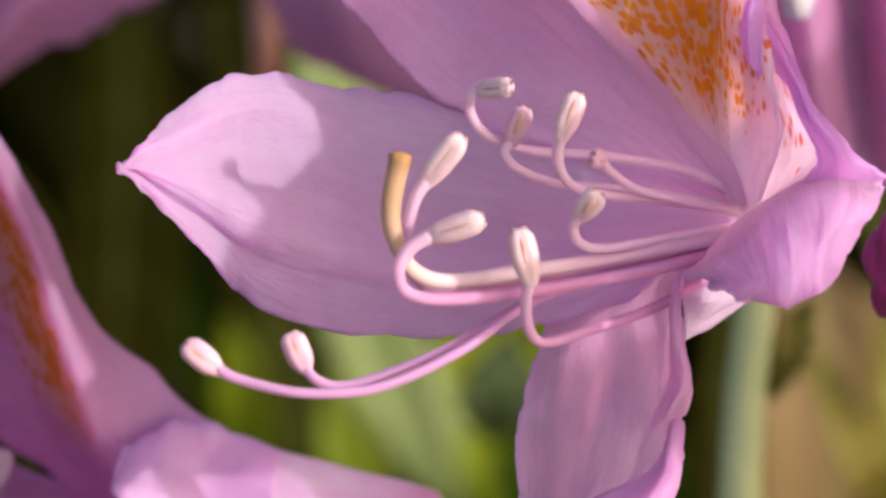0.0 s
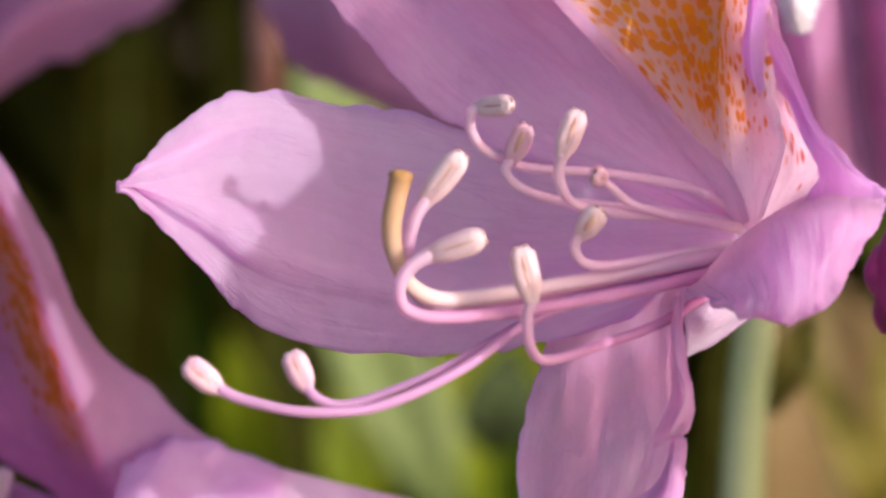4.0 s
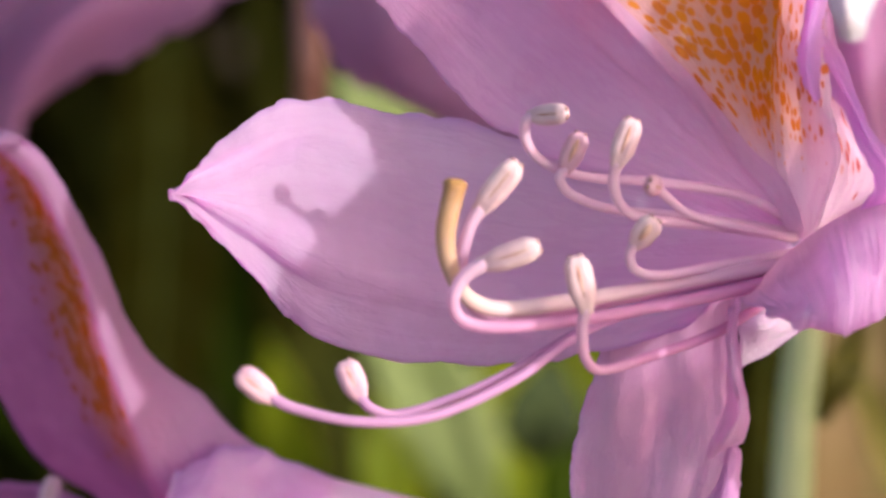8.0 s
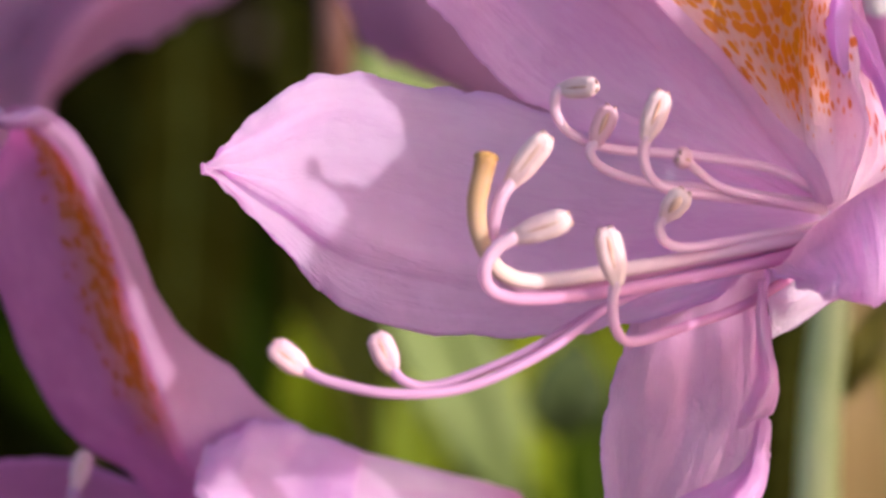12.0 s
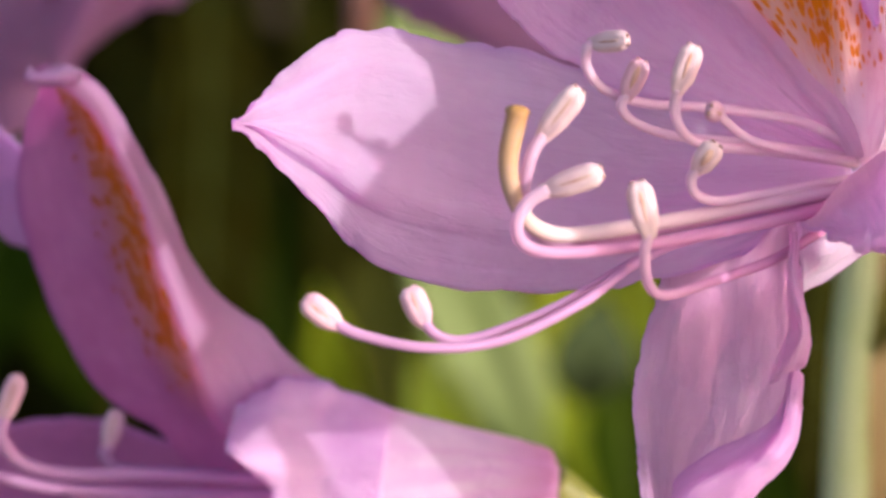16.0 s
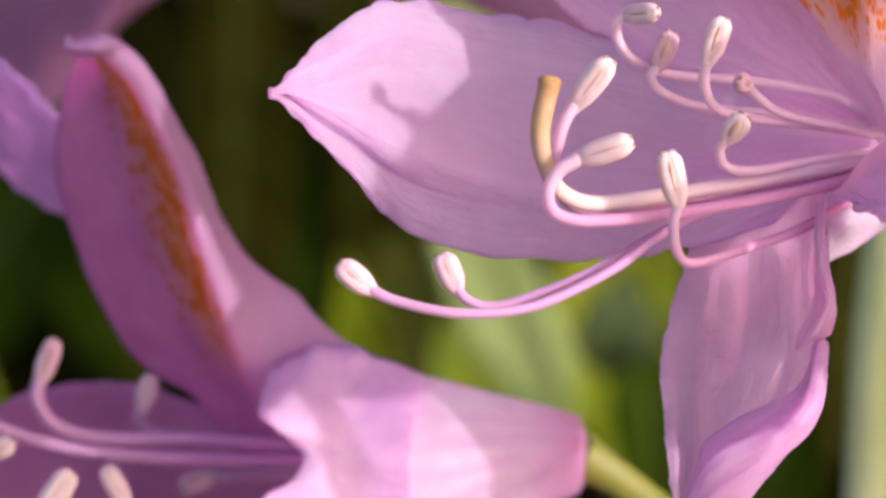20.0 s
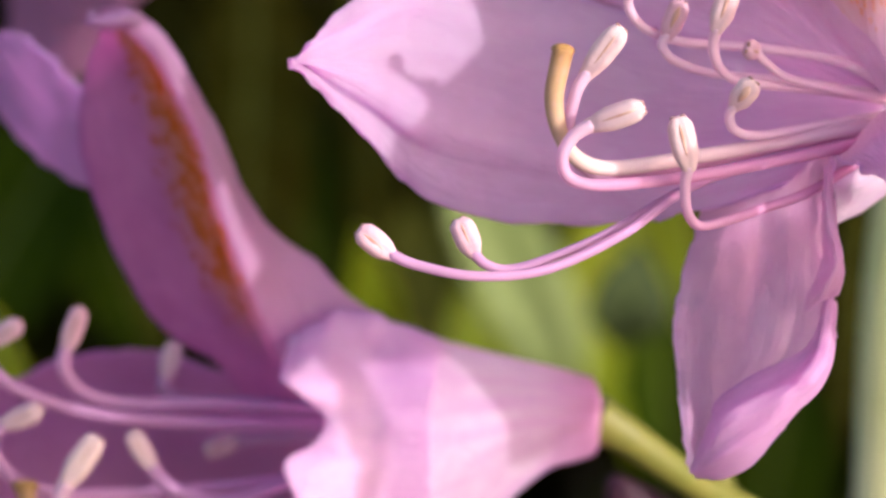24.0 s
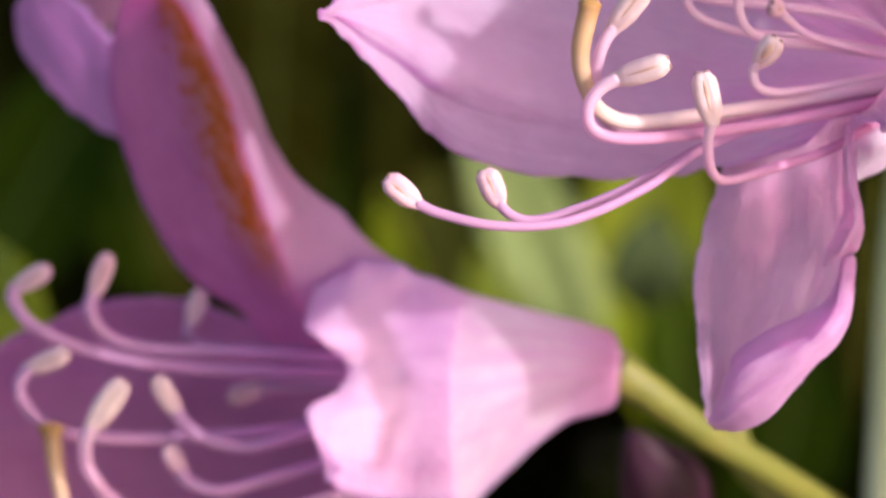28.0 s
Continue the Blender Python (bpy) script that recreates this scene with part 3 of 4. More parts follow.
sheet("petal", (
    ((18.9, 3.6, 1.3), (19.3, 4.0, 0.9), (19.6, 4.0, 0.6), (20.0, 3.4, 0.6), (20.5, 2.4, 1.2)),
    ((16.5, 2.8, 5.0), (17.6, 3.4, 4.5), (18.5, 3.8, 4.2), (19.8, 2.6, 4.2), (21.3, -0.6, 4.4)),
    ((14.2, 2.0, 8.0), (16.2, 3.0, 7.8), (18.2, 5.0, 7.5), (19.5, 3.0, 7.2), (20.8, -3.0, 7.9)),
    ((11.6, 0.0, 10.6), (15.0, 2.0, 10.7), (18.2, 4.0, 10.5), (19.1, 2.0, 10.1), (20.3, -4.0, 10.2)),
    ((8.9, -2.0, 13.2), (13.7, 0.0, 13.6), (18.2, 3.0, 13.4), (19.2, 1.0, 13.0), (20.3, -4.0, 12.8)),
    ((6.3, -4.0, 16.0), (12.2, -1.0, 16.7), (17.9, 2.0, 16.6), (19.3, 0.0, 16.2), (20.4, -5.0, 15.9)),
    ((8.6, -5.0, 19.4), (12.2, -2.0, 19.9), (17.2, 0.0, 19.7), (18.9, -2.0, 19.3), (19.8, -5.0, 18.8)),
    ((12.9, -4.0, 21.5), (13.9, -3.0, 21.7), (15.1, -2.0, 21.9), (16.2, -3.0, 21.7), (17.0, -4.0, 21.5)),
), M_FLECK, main, "upper petal with orange flecks and a deep fold", ruffle=0.5, seed=3)
sheet("petal", (
    ((20.1, 5.0, 0.9), (21.0, 3.0, 0.6), (21.9, 0.0, 0.6)),
    ((20.2, 3.0, 4.2), (22.3, 1.0, 3.9), (25.0, -2.0, 3.2)),
    ((20.3, 2.0, 8.0), (21.6, 0.0, 7.4), (22.7, -2.0, 6.2)),
    ((20.1, 3.0, 10.7), (21.1, 2.0, 11.0), (21.5, 1.0, 9.9)),
    ((20.1, 3.0, 13.1), (20.6, 2.0, 13.4), (21.1, 1.0, 12.1)),
), M_DASH, main, "narrow side of the upper petal", ruffle=0.4, seed=4)
sheet("petal_fold", (
    ((20.4, 1, 10.4), (20.5, 0.6, 10.8), (20.7, 1, 11.1)),
    ((20.7, 0, 8.7), (21.1, -0.6, 9.4), (21.6, 0, 9.6)),
    ((21.6, -1.5, 6.9), (21.9, -2.2, 7.4), (22.3, -1.5, 7.7)),
    ((22.2, -3, 5.1), (22.7, -3.6, 5.6), (23.2, -2.6, 5.8)),
    ((22.9, -3, 3.6), (23.9, -3.8, 4.1), (24.9, -2.6, 3.7)),
    ((22.7, -2.4, 2.4), (24.6, -3.4, 2.9), (26.5, -2.4, 2.6)),
    ((22.1, -1, 1.4), (24.3, -2, 1.6), (26.6, -2, 2.2)),
), M_FLAP, main, "purple outer margin of the upper petal", ruffle=0.25, crinkle=0.12, nu=24, nv=44, seed=15)
sheet("petal_fold", (
    ((19.7, -6.0, 16.2), (20.2, -6.6, 16.1), (20.7, -5.0, 16.0)),
    ((19.3, -6.0, 12.7), (19.9, -6.8, 12.7), (20.5, -4.5, 12.8)),
    ((18.7, -5.5, 10.1), (19.4, -6.6, 10.2), (20.3, -4.5, 10.5)),
    ((19.1, -5.0, 8.4), (19.6, -5.8, 8.5), (20.1, -4.5, 8.8)),
    ((19.8, -4.6, 7.4), (19.9, -4.8, 7.5), (20.1, -4.4, 7.7)),
), M_FLAP, main, "purple petal edge rolled outwards", ruffle=0.3, seed=5, nu=16, nv=30)
sheet("petal", (
    ((16.4, 0.0, -2.6), (18.5, 1.0, -0.4), (21.1, 0.0, 1.5), (23.9, 0.0, 2.8), (26.3, 0.0, 2.9)),
    ((16.1, -4.0, -2.6), (18.3, -6.0, -1.4), (20.9, -7.0, 0.3), (23.8, -6.0, 1.5), (26.6, -2.0, 2.3)),
    ((16.9, -6.0, -3.0), (18.9, -9.0, -2.7), (21.1, -10.0, -2.0), (23.6, -9.0, -0.4), (26.1, -4.0, 1.0)),
    ((17.2, -6.3, -3.3), (19.0, -9.0, -3.6), (20.9, -10.0, -3.8), (23.3, -9.0, -2.5), (24.8, -5.0, -0.3)),
    ((17.5, -5.5, -3.4), (19.2, -7.5, -4.0), (21.1, -8.0, -4.3), (23.4, -7.0, -3.3), (24.6, -4.5, -1.4)),
), M_CURL, main, "lilac petal lobe curled down over the throat", pleat=0.3, ruffle=0.32, crinkle=0.3, nu=110, nv=60, ribs=0.42, rib_count=40, seed=6)
sheet("petal", (
    ((9.8, 15.0, -0.7), (11.7, 14.0, -1.3), (14.1, 11.0, -2.0), (15.3, 6.0, -2.0), (16.0, 2.0, -1.6)),
    ((9.1, 8, -5.9), (10.7, 7, -5.5), (12.8, 4, -5.0), (14.5, 1, -4.2), (15.9, -1, -3.0)),
    ((8.4, 6.5, -7.6), (10.4, 6, -7.6), (12.7, 2.5, -7.5), (14.5, 0.5, -7.2), (15.6, -1.5, -5.9)),
    ((7.8, 5.5, -10.1), (10.0, 5, -10.3), (12.4, 2, -10.3), (14.6, 1, -10.1), (15.8, -1, -9.0)),
    ((7.5, 4.5, -12.3), (9.7, 4.5, -12.4), (12.1, 1.5, -12.3), (14.3, 1.2, -12.2), (15.9, 0, -11.2)),
    ((7.7, 4, -14.5), (9.5, 3.8, -14.6), (11.5, 1.5, -14.5), (13.6, 1, -14.2), (15.7, 0, -12.8)),
    ((7.8, 3, -16.6), (9.4, 2.8, -16.8), (10.9, 1.2, -16.4), (12.9, 0.6, -15.7), (14.8, 0, -14.9)),
    ((8.1, 2, -18.5), (9.0, 2, -18.6), (9.9, 1, -18.4), (11.2, 0.5, -18.1), (12.7, 0, -17.4)),
    ((8.3, 1, -19.6), (8.7, 1, -19.7), (9.2, 0.8, -19.7), (9.8, 0.6, -19.5), (10.4, 0.4, -19.2)),
), M_DROOP, main, "drooping lilac petal with a curled wavy edge", pleat=0.26, ruffle=0.6, nick=0.8, crinkle=0.26, nu=72, nv=140, ribs=0.09, tip=0.1, seed=7)
sheet("petal_fold", (
    ((8.5, -0.6, -19.5), (8.5, -1.2, -19.6), (8.5, -0.8, -19.7)),
    ((9.3, -0.8, -17.6), (9.5, -2.8, -18.2), (10.0, -1.6, -19.7)),
    ((9.9, -1, -15.9), (10.7, -3.8, -17.1), (11.8, -2.2, -18.8)),
    ((11.7, -1.2, -14.7), (12.5, -4.2, -15.9), (13.4, -2.6, -16.8)),
    ((13.5, -1.4, -14.0), (14.2, -4, -14.8), (15.0, -2.6, -15.0)),
    ((14.9, -1.6, -13.1), (15.3, -3.4, -13.3), (15.7, -2.4, -13.3)),
    ((15.5, -1.6, -11.5), (15.7, -2.6, -11.6), (15.9, -2, -11.6)),
    ((15.8, -1.4, -10.4), (15.8, -1.8, -10.4), (15.9, -1.4, -10.4)),
), M_FOLD, main, "pale underside of the curled petal edge", ruffle=0.16, crinkle=0.3, pleat=0.2, nu=24, nv=70, seed=9)
sheet("petal_fold", (
    ((15.7, -2, -3.0), (15.7, -2.6, -3.0), (15.9, -2, -3.0)),
    ((15.3, -2.4, -4.7), (15.6, -4, -4.7), (16.1, -2.6, -4.7)),
    ((15.4, -2.6, -6.8), (15.8, -4.6, -6.8), (16.4, -3, -6.7)),
    ((15.2, -2.6, -8.7), (16.0, -4.8, -8.3), (16.7, -3.2, -8.5)),
    ((14.6, -2, -10.1), (15.5, -4, -9.6), (16.3, -3, -9.5)),
    ((14.4, -1.6, -10.9), (15.0, -2.8, -10.5), (15.9, -2.2, -10.1)),
), M_DROOP, main, "lilac petal edge folded inwards", ruffle=0.12, crinkle=0.22, pleat=0.12, nu=20, nv=50, seed=10)
tube("corolla_tube", ((20.2, 9.0, -0.9), (21.1, 13.0, -0.4), (21.9, 17.0, -0.1), (22.8, 22.0, 0.0), (23.4, 27.0, 0.0)), (3.0, 2.9, 2.6, 2.1, 1.5), M_TUBE, main, "pink flower tube", sides=40, steps=30, pleats=5, pleat=0.07, cap=False)
tube("fold_ridge", ((19.5, 3.6, 0.9), (18.2, 3.0, 3.3), (16.5, 2.4, 5.0), (14.1, 1.5, 8.0), (11.6, -0.5, 10.5), (8.9, -2.5, 13.2), (6.3, -4.5, 16.0)), (0.55, 0.55, 0.46, 0.42, 0.38, 0.28, 0.1), M_TUBE, main, "pale ridge between two petals")
sheet("tube_wall", (
    ((16.1, 3.0, -2.6), (16.4, 3.5, -4.4), (16.4, 6.0, -6.2)),
    ((17.5, 2.0, -2.6), (17.9, 3.0, -4.0), (18.0, 6.0, -5.2)),
    ((19.2, 3.0, -1.8), (19.6, 4.0, -3.1), (19.7, 7.0, -4.1)),
    ((22.1, 6.0, -0.9), (22.2, 7.0, -1.8), (22.3, 9.0, -2.7)),
), M_WALL, main, "pale pink outer wall of the tube", ruffle=0.1, nu=16, nv=24, seed=8)
tube("flower_stalk", ((23.3, 26.0, 0.0), (22.0, 38.0, -1.0), (17.0, 48.0, -4.0), (13.0, 52.0, -10.0), (11.5, 54.0, -22.0), (16.0, 52.0, -28.0), TRUSS), (1.5, 1.0, 1.0, 1.0, 1.0, 1.0, 1.2), M_PEDICEL, main, "yellow-green stalk")
sheet("calyx", (((22.7, 25.0, 0.7), (23.1, 24.0, 0.0), (23.5, 25.0, -0.7)), ((23.0, 29.0, 0.5), (23.1, 29.0, 0.0), (23.3, 29.0, -0.5))), M_PEDICEL, main, ruffle=0.2, nu=10, nv=6)

stamen(main, ((18.2, 2.0, -2.5), (14.8, -2.0, -4.4), (11.5, -5.0, -5.5), (8.9, -7.0, -6.2), (8.0, -8.0, -5.6), (7.8, -8.5, -4.1), (8.0, -9.0, -3.0)), (7.4, -9.5, -0.4), width=0.27, anther_width=0.66, seam=1.4)
stamen(main, ((19.1, 2.0, -0.9), (13.6, -2.0, -1.9), (8.0, -5.0, -3.0), (3.6, -7.0, -3.5), (1.9, -8.0, -2.5), (1.7, -8.5, -0.8), (2.1, -9.0, 1.0), (2.7, -9.0, 2.0)), (4.5, -10.0, 4.3))
stamen(main, ((18.8, 2.0, -1.5), (14.4, -3.0, -2.5), (7.9, -7.0, -3.6), (3.5, -9.0, -4.0), (1.7, -9.5, -3.6), (1.3, -10.0, -2.5), (1.9, -10.0, -1.4), (2.9, -10.0, -0.8)), (5.6, -11.0, 0.1), width=0.33)
stamen(main, ((19.1, 4.0, 1.4), (16.5, 2.0, 2.7), (12.2, 0.0, 3.4), (8.1, -1.0, 3.7), (6.0, -2.0, 4.4), (5.1, -2.5, 5.4), (5.0, -3.0, 6.4), (5.4, -3.0, 6.8)), (7.1, -5.0, 6.9), width=0.26, thread=M_FILAMENT_PALE, anther_width=0.52)
stamen(main, ((19.0, 4.0, 0.9), (13.8, 1.0, 1.6), (9.6, -1.0, 2.0), (7.5, -2.0, 2.7), (6.8, -2.5, 3.5), (7.1, -2.5, 4.1)), (7.9, -3.0, 5.9), width=0.25, thread=M_FILAMENT_PALE, anther_width=0.55, skin=M_ANTHER_PINK_SHADE, seam=2.0)
stamen(main, ((19.2, 3.0, 0.6), (15.2, 0.0, 1.1), (11.2, -3.0, 1.5), (9.9, -4.0, 2.2), (9.5, -4.5, 3.4), (9.7, -5.0, 4.4)), (10.5, -5.5, 6.6), width=0.27, thread=M_FILAMENT_PALE, anther_width=0.6, seam=1.5)
stamen(main, ((19.3, 3.0, 0.5), (16.1, 0.0, 1.1), (13.6, -2.0, 1.7), (12.3, -3.0, 2.6), (11.8, -3.4, 3.1)), (11.3, -5.2, 3.3), width=0.24, thread=M_FILAMENT_PALE, anther_width=0.5, skin=M_ANTHER_PINK_SHADE)
stamen(main, ((19.0, 3.0, -0.3), (15.1, -1.0, -0.9), (11.9, -4.0, -1.4), (10.6, -5.0, -1.1), (10.3, -5.3, -0.3), (10.6, -5.5, 0.2)), (11.6, -6.2, 1.5), width=0.26, thread=M_FILAMENT_PALE, anther_width=0.6, seam=2.6)
# these two hang in shade, put into their darker colours
stamen(main, ((17.8, 2.0, -1.7), (10.8, -1.0, -3.1), (7.2, -5.0, -4.6), (3.6, -8.0, -6.6), (0.4, -9.0, -7.9), (-1.6, -9.5, -8.4), (-2.8, -10.0, -8.1), (-3.4, -10.0, -7.5)), (-4.2, -10.0, -5.7), width=0.25, skin=M_ANTHER_PINK_SHADE, thread=M_FILAMENT_SHADED)
stamen(main, ((17.8, 2.0, -2.0), (11.1, -2.0, -3.2), (7.7, -6.0, -4.4), (4.5, -9.0, -6.6), (0.4, -11.0, -8.4), (-3.3, -12.0, -8.7), (-6.4, -12.0, -8.1), (-7.8, -12.0, -7.5)), (-9.4, -12.5, -6.2), width=0.26, skin=M_ANTHER_PINK_SHADE, thread=M_FILAMENT_SHADED)
pistil = tube("style", ((19.4, 2.0, -0.7), (13.6, -2.0, -1.7), (8.6, -5.0, -2.5), (4.2, -7.0, -3.1), (2.3, -8.0, -2.7), (1.3, -8.5, -1.4), (0.9, -9.0, 0.6), (1.4, -9.0, 3.2)), (0.40, 0.40, 0.42, 0.43, 0.44, 0.50, 0.58), M_STYLE, main, "cream and tan style", steps=56)
pod("stigma", (1.37, -9.0, 3.05), (1.44, -9.0, 3.5), (0.55, 0.58, 0.56, 0.46, 0.22), M_STIGMA, pistil, "brown stigma", groove=0.12, lobes=5)

# ---- flower beside it ----
left = thing("rhododendron_flower", (4.3, 38.0, -18.2), "open mauve rhododendron flower seen from its pink tube", "flower", "rhododendron flowers")
tube("corolla_tube", ((4.1, 38.0, -18.2), (3.6, 38.0, -18.2), (2.3, 38.0, -18.2), (0.3, 38.0, -18.2), (-2.4, 38.0, -18.6), (-5.9, 38.0, -19.4), (-8.7, 38.0, -20.1)), (1.2, 2.25, 2.7, 3.3, 4.6, 6.6, 8.4), M_RIBBED, left, "pale pink ribbed flower tube", sides=60, steps=40, pleats=5, pleat=0.05, cap=False)
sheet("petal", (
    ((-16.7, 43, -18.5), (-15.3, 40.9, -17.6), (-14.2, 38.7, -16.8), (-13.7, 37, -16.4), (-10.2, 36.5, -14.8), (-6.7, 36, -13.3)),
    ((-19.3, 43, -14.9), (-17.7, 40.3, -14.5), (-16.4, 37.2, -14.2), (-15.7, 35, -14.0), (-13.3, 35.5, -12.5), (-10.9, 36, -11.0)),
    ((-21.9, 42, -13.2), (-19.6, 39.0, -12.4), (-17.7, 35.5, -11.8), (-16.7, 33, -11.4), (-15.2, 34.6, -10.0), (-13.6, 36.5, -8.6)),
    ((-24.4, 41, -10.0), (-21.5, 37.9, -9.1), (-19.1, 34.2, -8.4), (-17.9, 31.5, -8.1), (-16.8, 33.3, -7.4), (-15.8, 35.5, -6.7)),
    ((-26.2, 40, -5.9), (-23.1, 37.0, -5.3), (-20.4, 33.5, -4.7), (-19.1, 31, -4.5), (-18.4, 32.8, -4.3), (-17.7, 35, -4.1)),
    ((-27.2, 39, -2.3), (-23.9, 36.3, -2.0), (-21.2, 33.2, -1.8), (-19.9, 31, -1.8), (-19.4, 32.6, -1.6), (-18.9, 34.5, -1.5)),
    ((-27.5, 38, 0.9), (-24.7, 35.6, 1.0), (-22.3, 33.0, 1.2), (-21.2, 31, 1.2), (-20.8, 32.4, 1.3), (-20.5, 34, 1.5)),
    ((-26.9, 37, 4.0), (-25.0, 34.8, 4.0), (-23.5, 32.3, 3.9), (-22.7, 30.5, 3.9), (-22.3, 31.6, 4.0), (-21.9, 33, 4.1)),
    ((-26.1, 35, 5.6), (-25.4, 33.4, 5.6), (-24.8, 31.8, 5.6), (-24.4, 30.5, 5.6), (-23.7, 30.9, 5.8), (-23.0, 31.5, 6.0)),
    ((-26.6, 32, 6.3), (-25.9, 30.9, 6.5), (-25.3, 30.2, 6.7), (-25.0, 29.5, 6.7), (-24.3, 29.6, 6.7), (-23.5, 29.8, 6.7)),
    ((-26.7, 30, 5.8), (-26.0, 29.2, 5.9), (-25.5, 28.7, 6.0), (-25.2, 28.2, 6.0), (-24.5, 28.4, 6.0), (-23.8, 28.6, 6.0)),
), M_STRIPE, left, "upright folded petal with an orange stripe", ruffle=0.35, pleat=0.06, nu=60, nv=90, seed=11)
sheet("petal_fold", (
    ((-26.5, 29.5, 6.3), (-26.3, 29, 6.6), (-26.2, 29.5, 6.6)),
    ((-26.5, 28.5, 5.8), (-26.1, 27.2, 6.0), (-25.7, 28.5, 6.3)),
    ((-26.0, 28.5, 5.5), (-25.4, 27, 5.8), (-24.9, 28.3, 6.4)),
    ((-24.9, 28.8, 5.4), (-24.6, 27.2, 5.9), (-24.3, 28.4, 6.6)),
    ((-23.8, 29.4, 5.5), (-23.7, 28.2, 6.0), (-23.6, 29, 6.5)),
    ((-23.4, 30, 5.9), (-23.3, 29.6, 6.1), (-23.3, 30, 6.3)),
), M_FOLD, left, "rolled pink petal tip", ruffle=0.2, crinkle=0.15, pleat=0.05, nu=14, nv=30, seed=16)
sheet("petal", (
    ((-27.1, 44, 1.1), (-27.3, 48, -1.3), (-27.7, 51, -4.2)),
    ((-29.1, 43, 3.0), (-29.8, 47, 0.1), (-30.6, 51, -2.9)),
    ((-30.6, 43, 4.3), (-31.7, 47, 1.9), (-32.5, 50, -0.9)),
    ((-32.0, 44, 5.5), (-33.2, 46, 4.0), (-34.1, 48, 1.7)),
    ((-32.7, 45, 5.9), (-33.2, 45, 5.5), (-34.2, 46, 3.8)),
), M_BACK, left, "lilac petal behind, its shade put into the colour", ruffle=0.5, pleat=0.1, seed=12)
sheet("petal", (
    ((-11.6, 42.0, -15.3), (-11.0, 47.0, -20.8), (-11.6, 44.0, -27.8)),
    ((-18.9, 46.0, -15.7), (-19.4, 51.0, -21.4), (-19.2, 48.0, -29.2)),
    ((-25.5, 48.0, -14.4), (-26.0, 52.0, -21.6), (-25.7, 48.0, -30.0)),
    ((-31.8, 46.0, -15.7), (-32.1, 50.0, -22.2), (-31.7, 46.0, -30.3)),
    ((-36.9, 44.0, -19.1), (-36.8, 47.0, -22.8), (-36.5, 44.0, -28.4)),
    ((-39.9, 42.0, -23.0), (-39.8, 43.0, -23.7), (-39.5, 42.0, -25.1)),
), M_DEEP, left, "mauve petal with its own shade in the colour", ruffle=0.6, seed=13)
sheet("petal", (
    ((-5.5, 35.6, -13.4), (-5.9, 30.0, -15.5), (-6.2, 28.6, -18.2), (-6.1, 28.8, -21.6), (-5.8, 32.0, -26.2)),
    ((-9.0, 35.2, -12.0), (-9.5, 30.8, -14.9), (-9.2, 29.0, -18.2), (-9.5, 28.8, -21.6), (-9.7, 31.0, -26.2)),
    ((-11.7, 34.8, -11.4), (-12.4, 28.5, -14.8), (-11.4, 27.8, -18.3), (-12.3, 25.5, -21.2), (-12.0, 26.0, -25.2)),
    ((-13.9, 34.2, -12.4), (-14.5, 27.0, -15.3), (-12.3, 28.0, -18.2), (-14.3, 24.8, -20.6), (-13.1, 24.2, -24.3)),
    ((-14.5, 33.8, -13.0), (-15.0, 27.0, -15.2), (-12.6, 28.4, -18.2), (-14.8, 24.9, -20.5), (-13.4, 24.4, -24.1)),
    ((-14.3, 34.2, -13.4), (-14.7, 27.8, -15.5), (-12.4, 29.2, -18.3), (-14.5, 25.7, -20.8), (-13.1, 25.2, -24.3)),
), M_LOBE, left, "curled pink front lobe of the mouth", pleat=0.35, ruffle=0.4, crinkle=0.2, seed=14)
tube("flower_stalk", ((3.7, 38.0, -18.2), (6.0, 38.5, -19.7), (9.6, 41.0, -22.3), (14.8, 46.0, -25.5), (21.9, 56.0, -30.5), TRUSS), (1.5, 1.15, 1.0, 1.0, 1.0, 1.2), M_PEDICEL, left, "yellow-green stalk")
LST = dict(width=0.40, anther_width=0.58, thread=M_FILAMENT_SHADED)
stamen(left, ((-10.1, 38.0, -17.9), (-18.8, 36.0, -17.2), (-24.3, 35.0, -17.1), (-27.2, 34.0, -16.4), (-28.4, 33.0, -14.8), (-28.2, 33.0, -13.7)), (-27.2, 32.0, -11.2), **LST, skin=M_ANTHER_PINK_SHADE)
stamen(left, ((-10.2, 40.0, -17.7), (-17.5, 40.0, -17.3), (-21.4, 40.0, -17.1), (-22.7, 40.0, -16.4), (-22.6, 40.0, -15.7)), (-22.0, 40.0, -13.5), **LST, skin=M_ANTHER_PINK_SHADE)
stamen(left, ((-10.1, 38.0, -18.6), (-22.5, 35.0, -18.2), (-28.4, 34.0, -17.2), (-31.8, 33.0, -15.7), (-33.1, 33.0, -14.1), (-32.9, 33.0, -13.3)), (-30.8, 32.0, -12.1), **LST, skin=M_ANTHER_PINK_SHADE)
stamen(left, ((-9.7, 36.0, -21.0), (-17.6, 33.0, -22.0), (-25.7, 31.0, -22.4), (-30.1, 30.0, -21.9), (-32.0, 29.0, -20.3), (-32.3, 29.0, -19.0), (-31.7, 29.0, -18.1)), (-29.3, 28.0, -17.1), **LST)
stamen(left, ((-10.6, 33.0, -25.3), (-19.4, 30.0, -27.3), (-25.5, 28.0, -26.5), (-27.8, 27.0, -24.4), (-28.2, 27.0, -22.6), (-27.8, 27.0, -21.5)), (-25.9, 27.0, -18.7), width=0.42, anther_width=0.72)
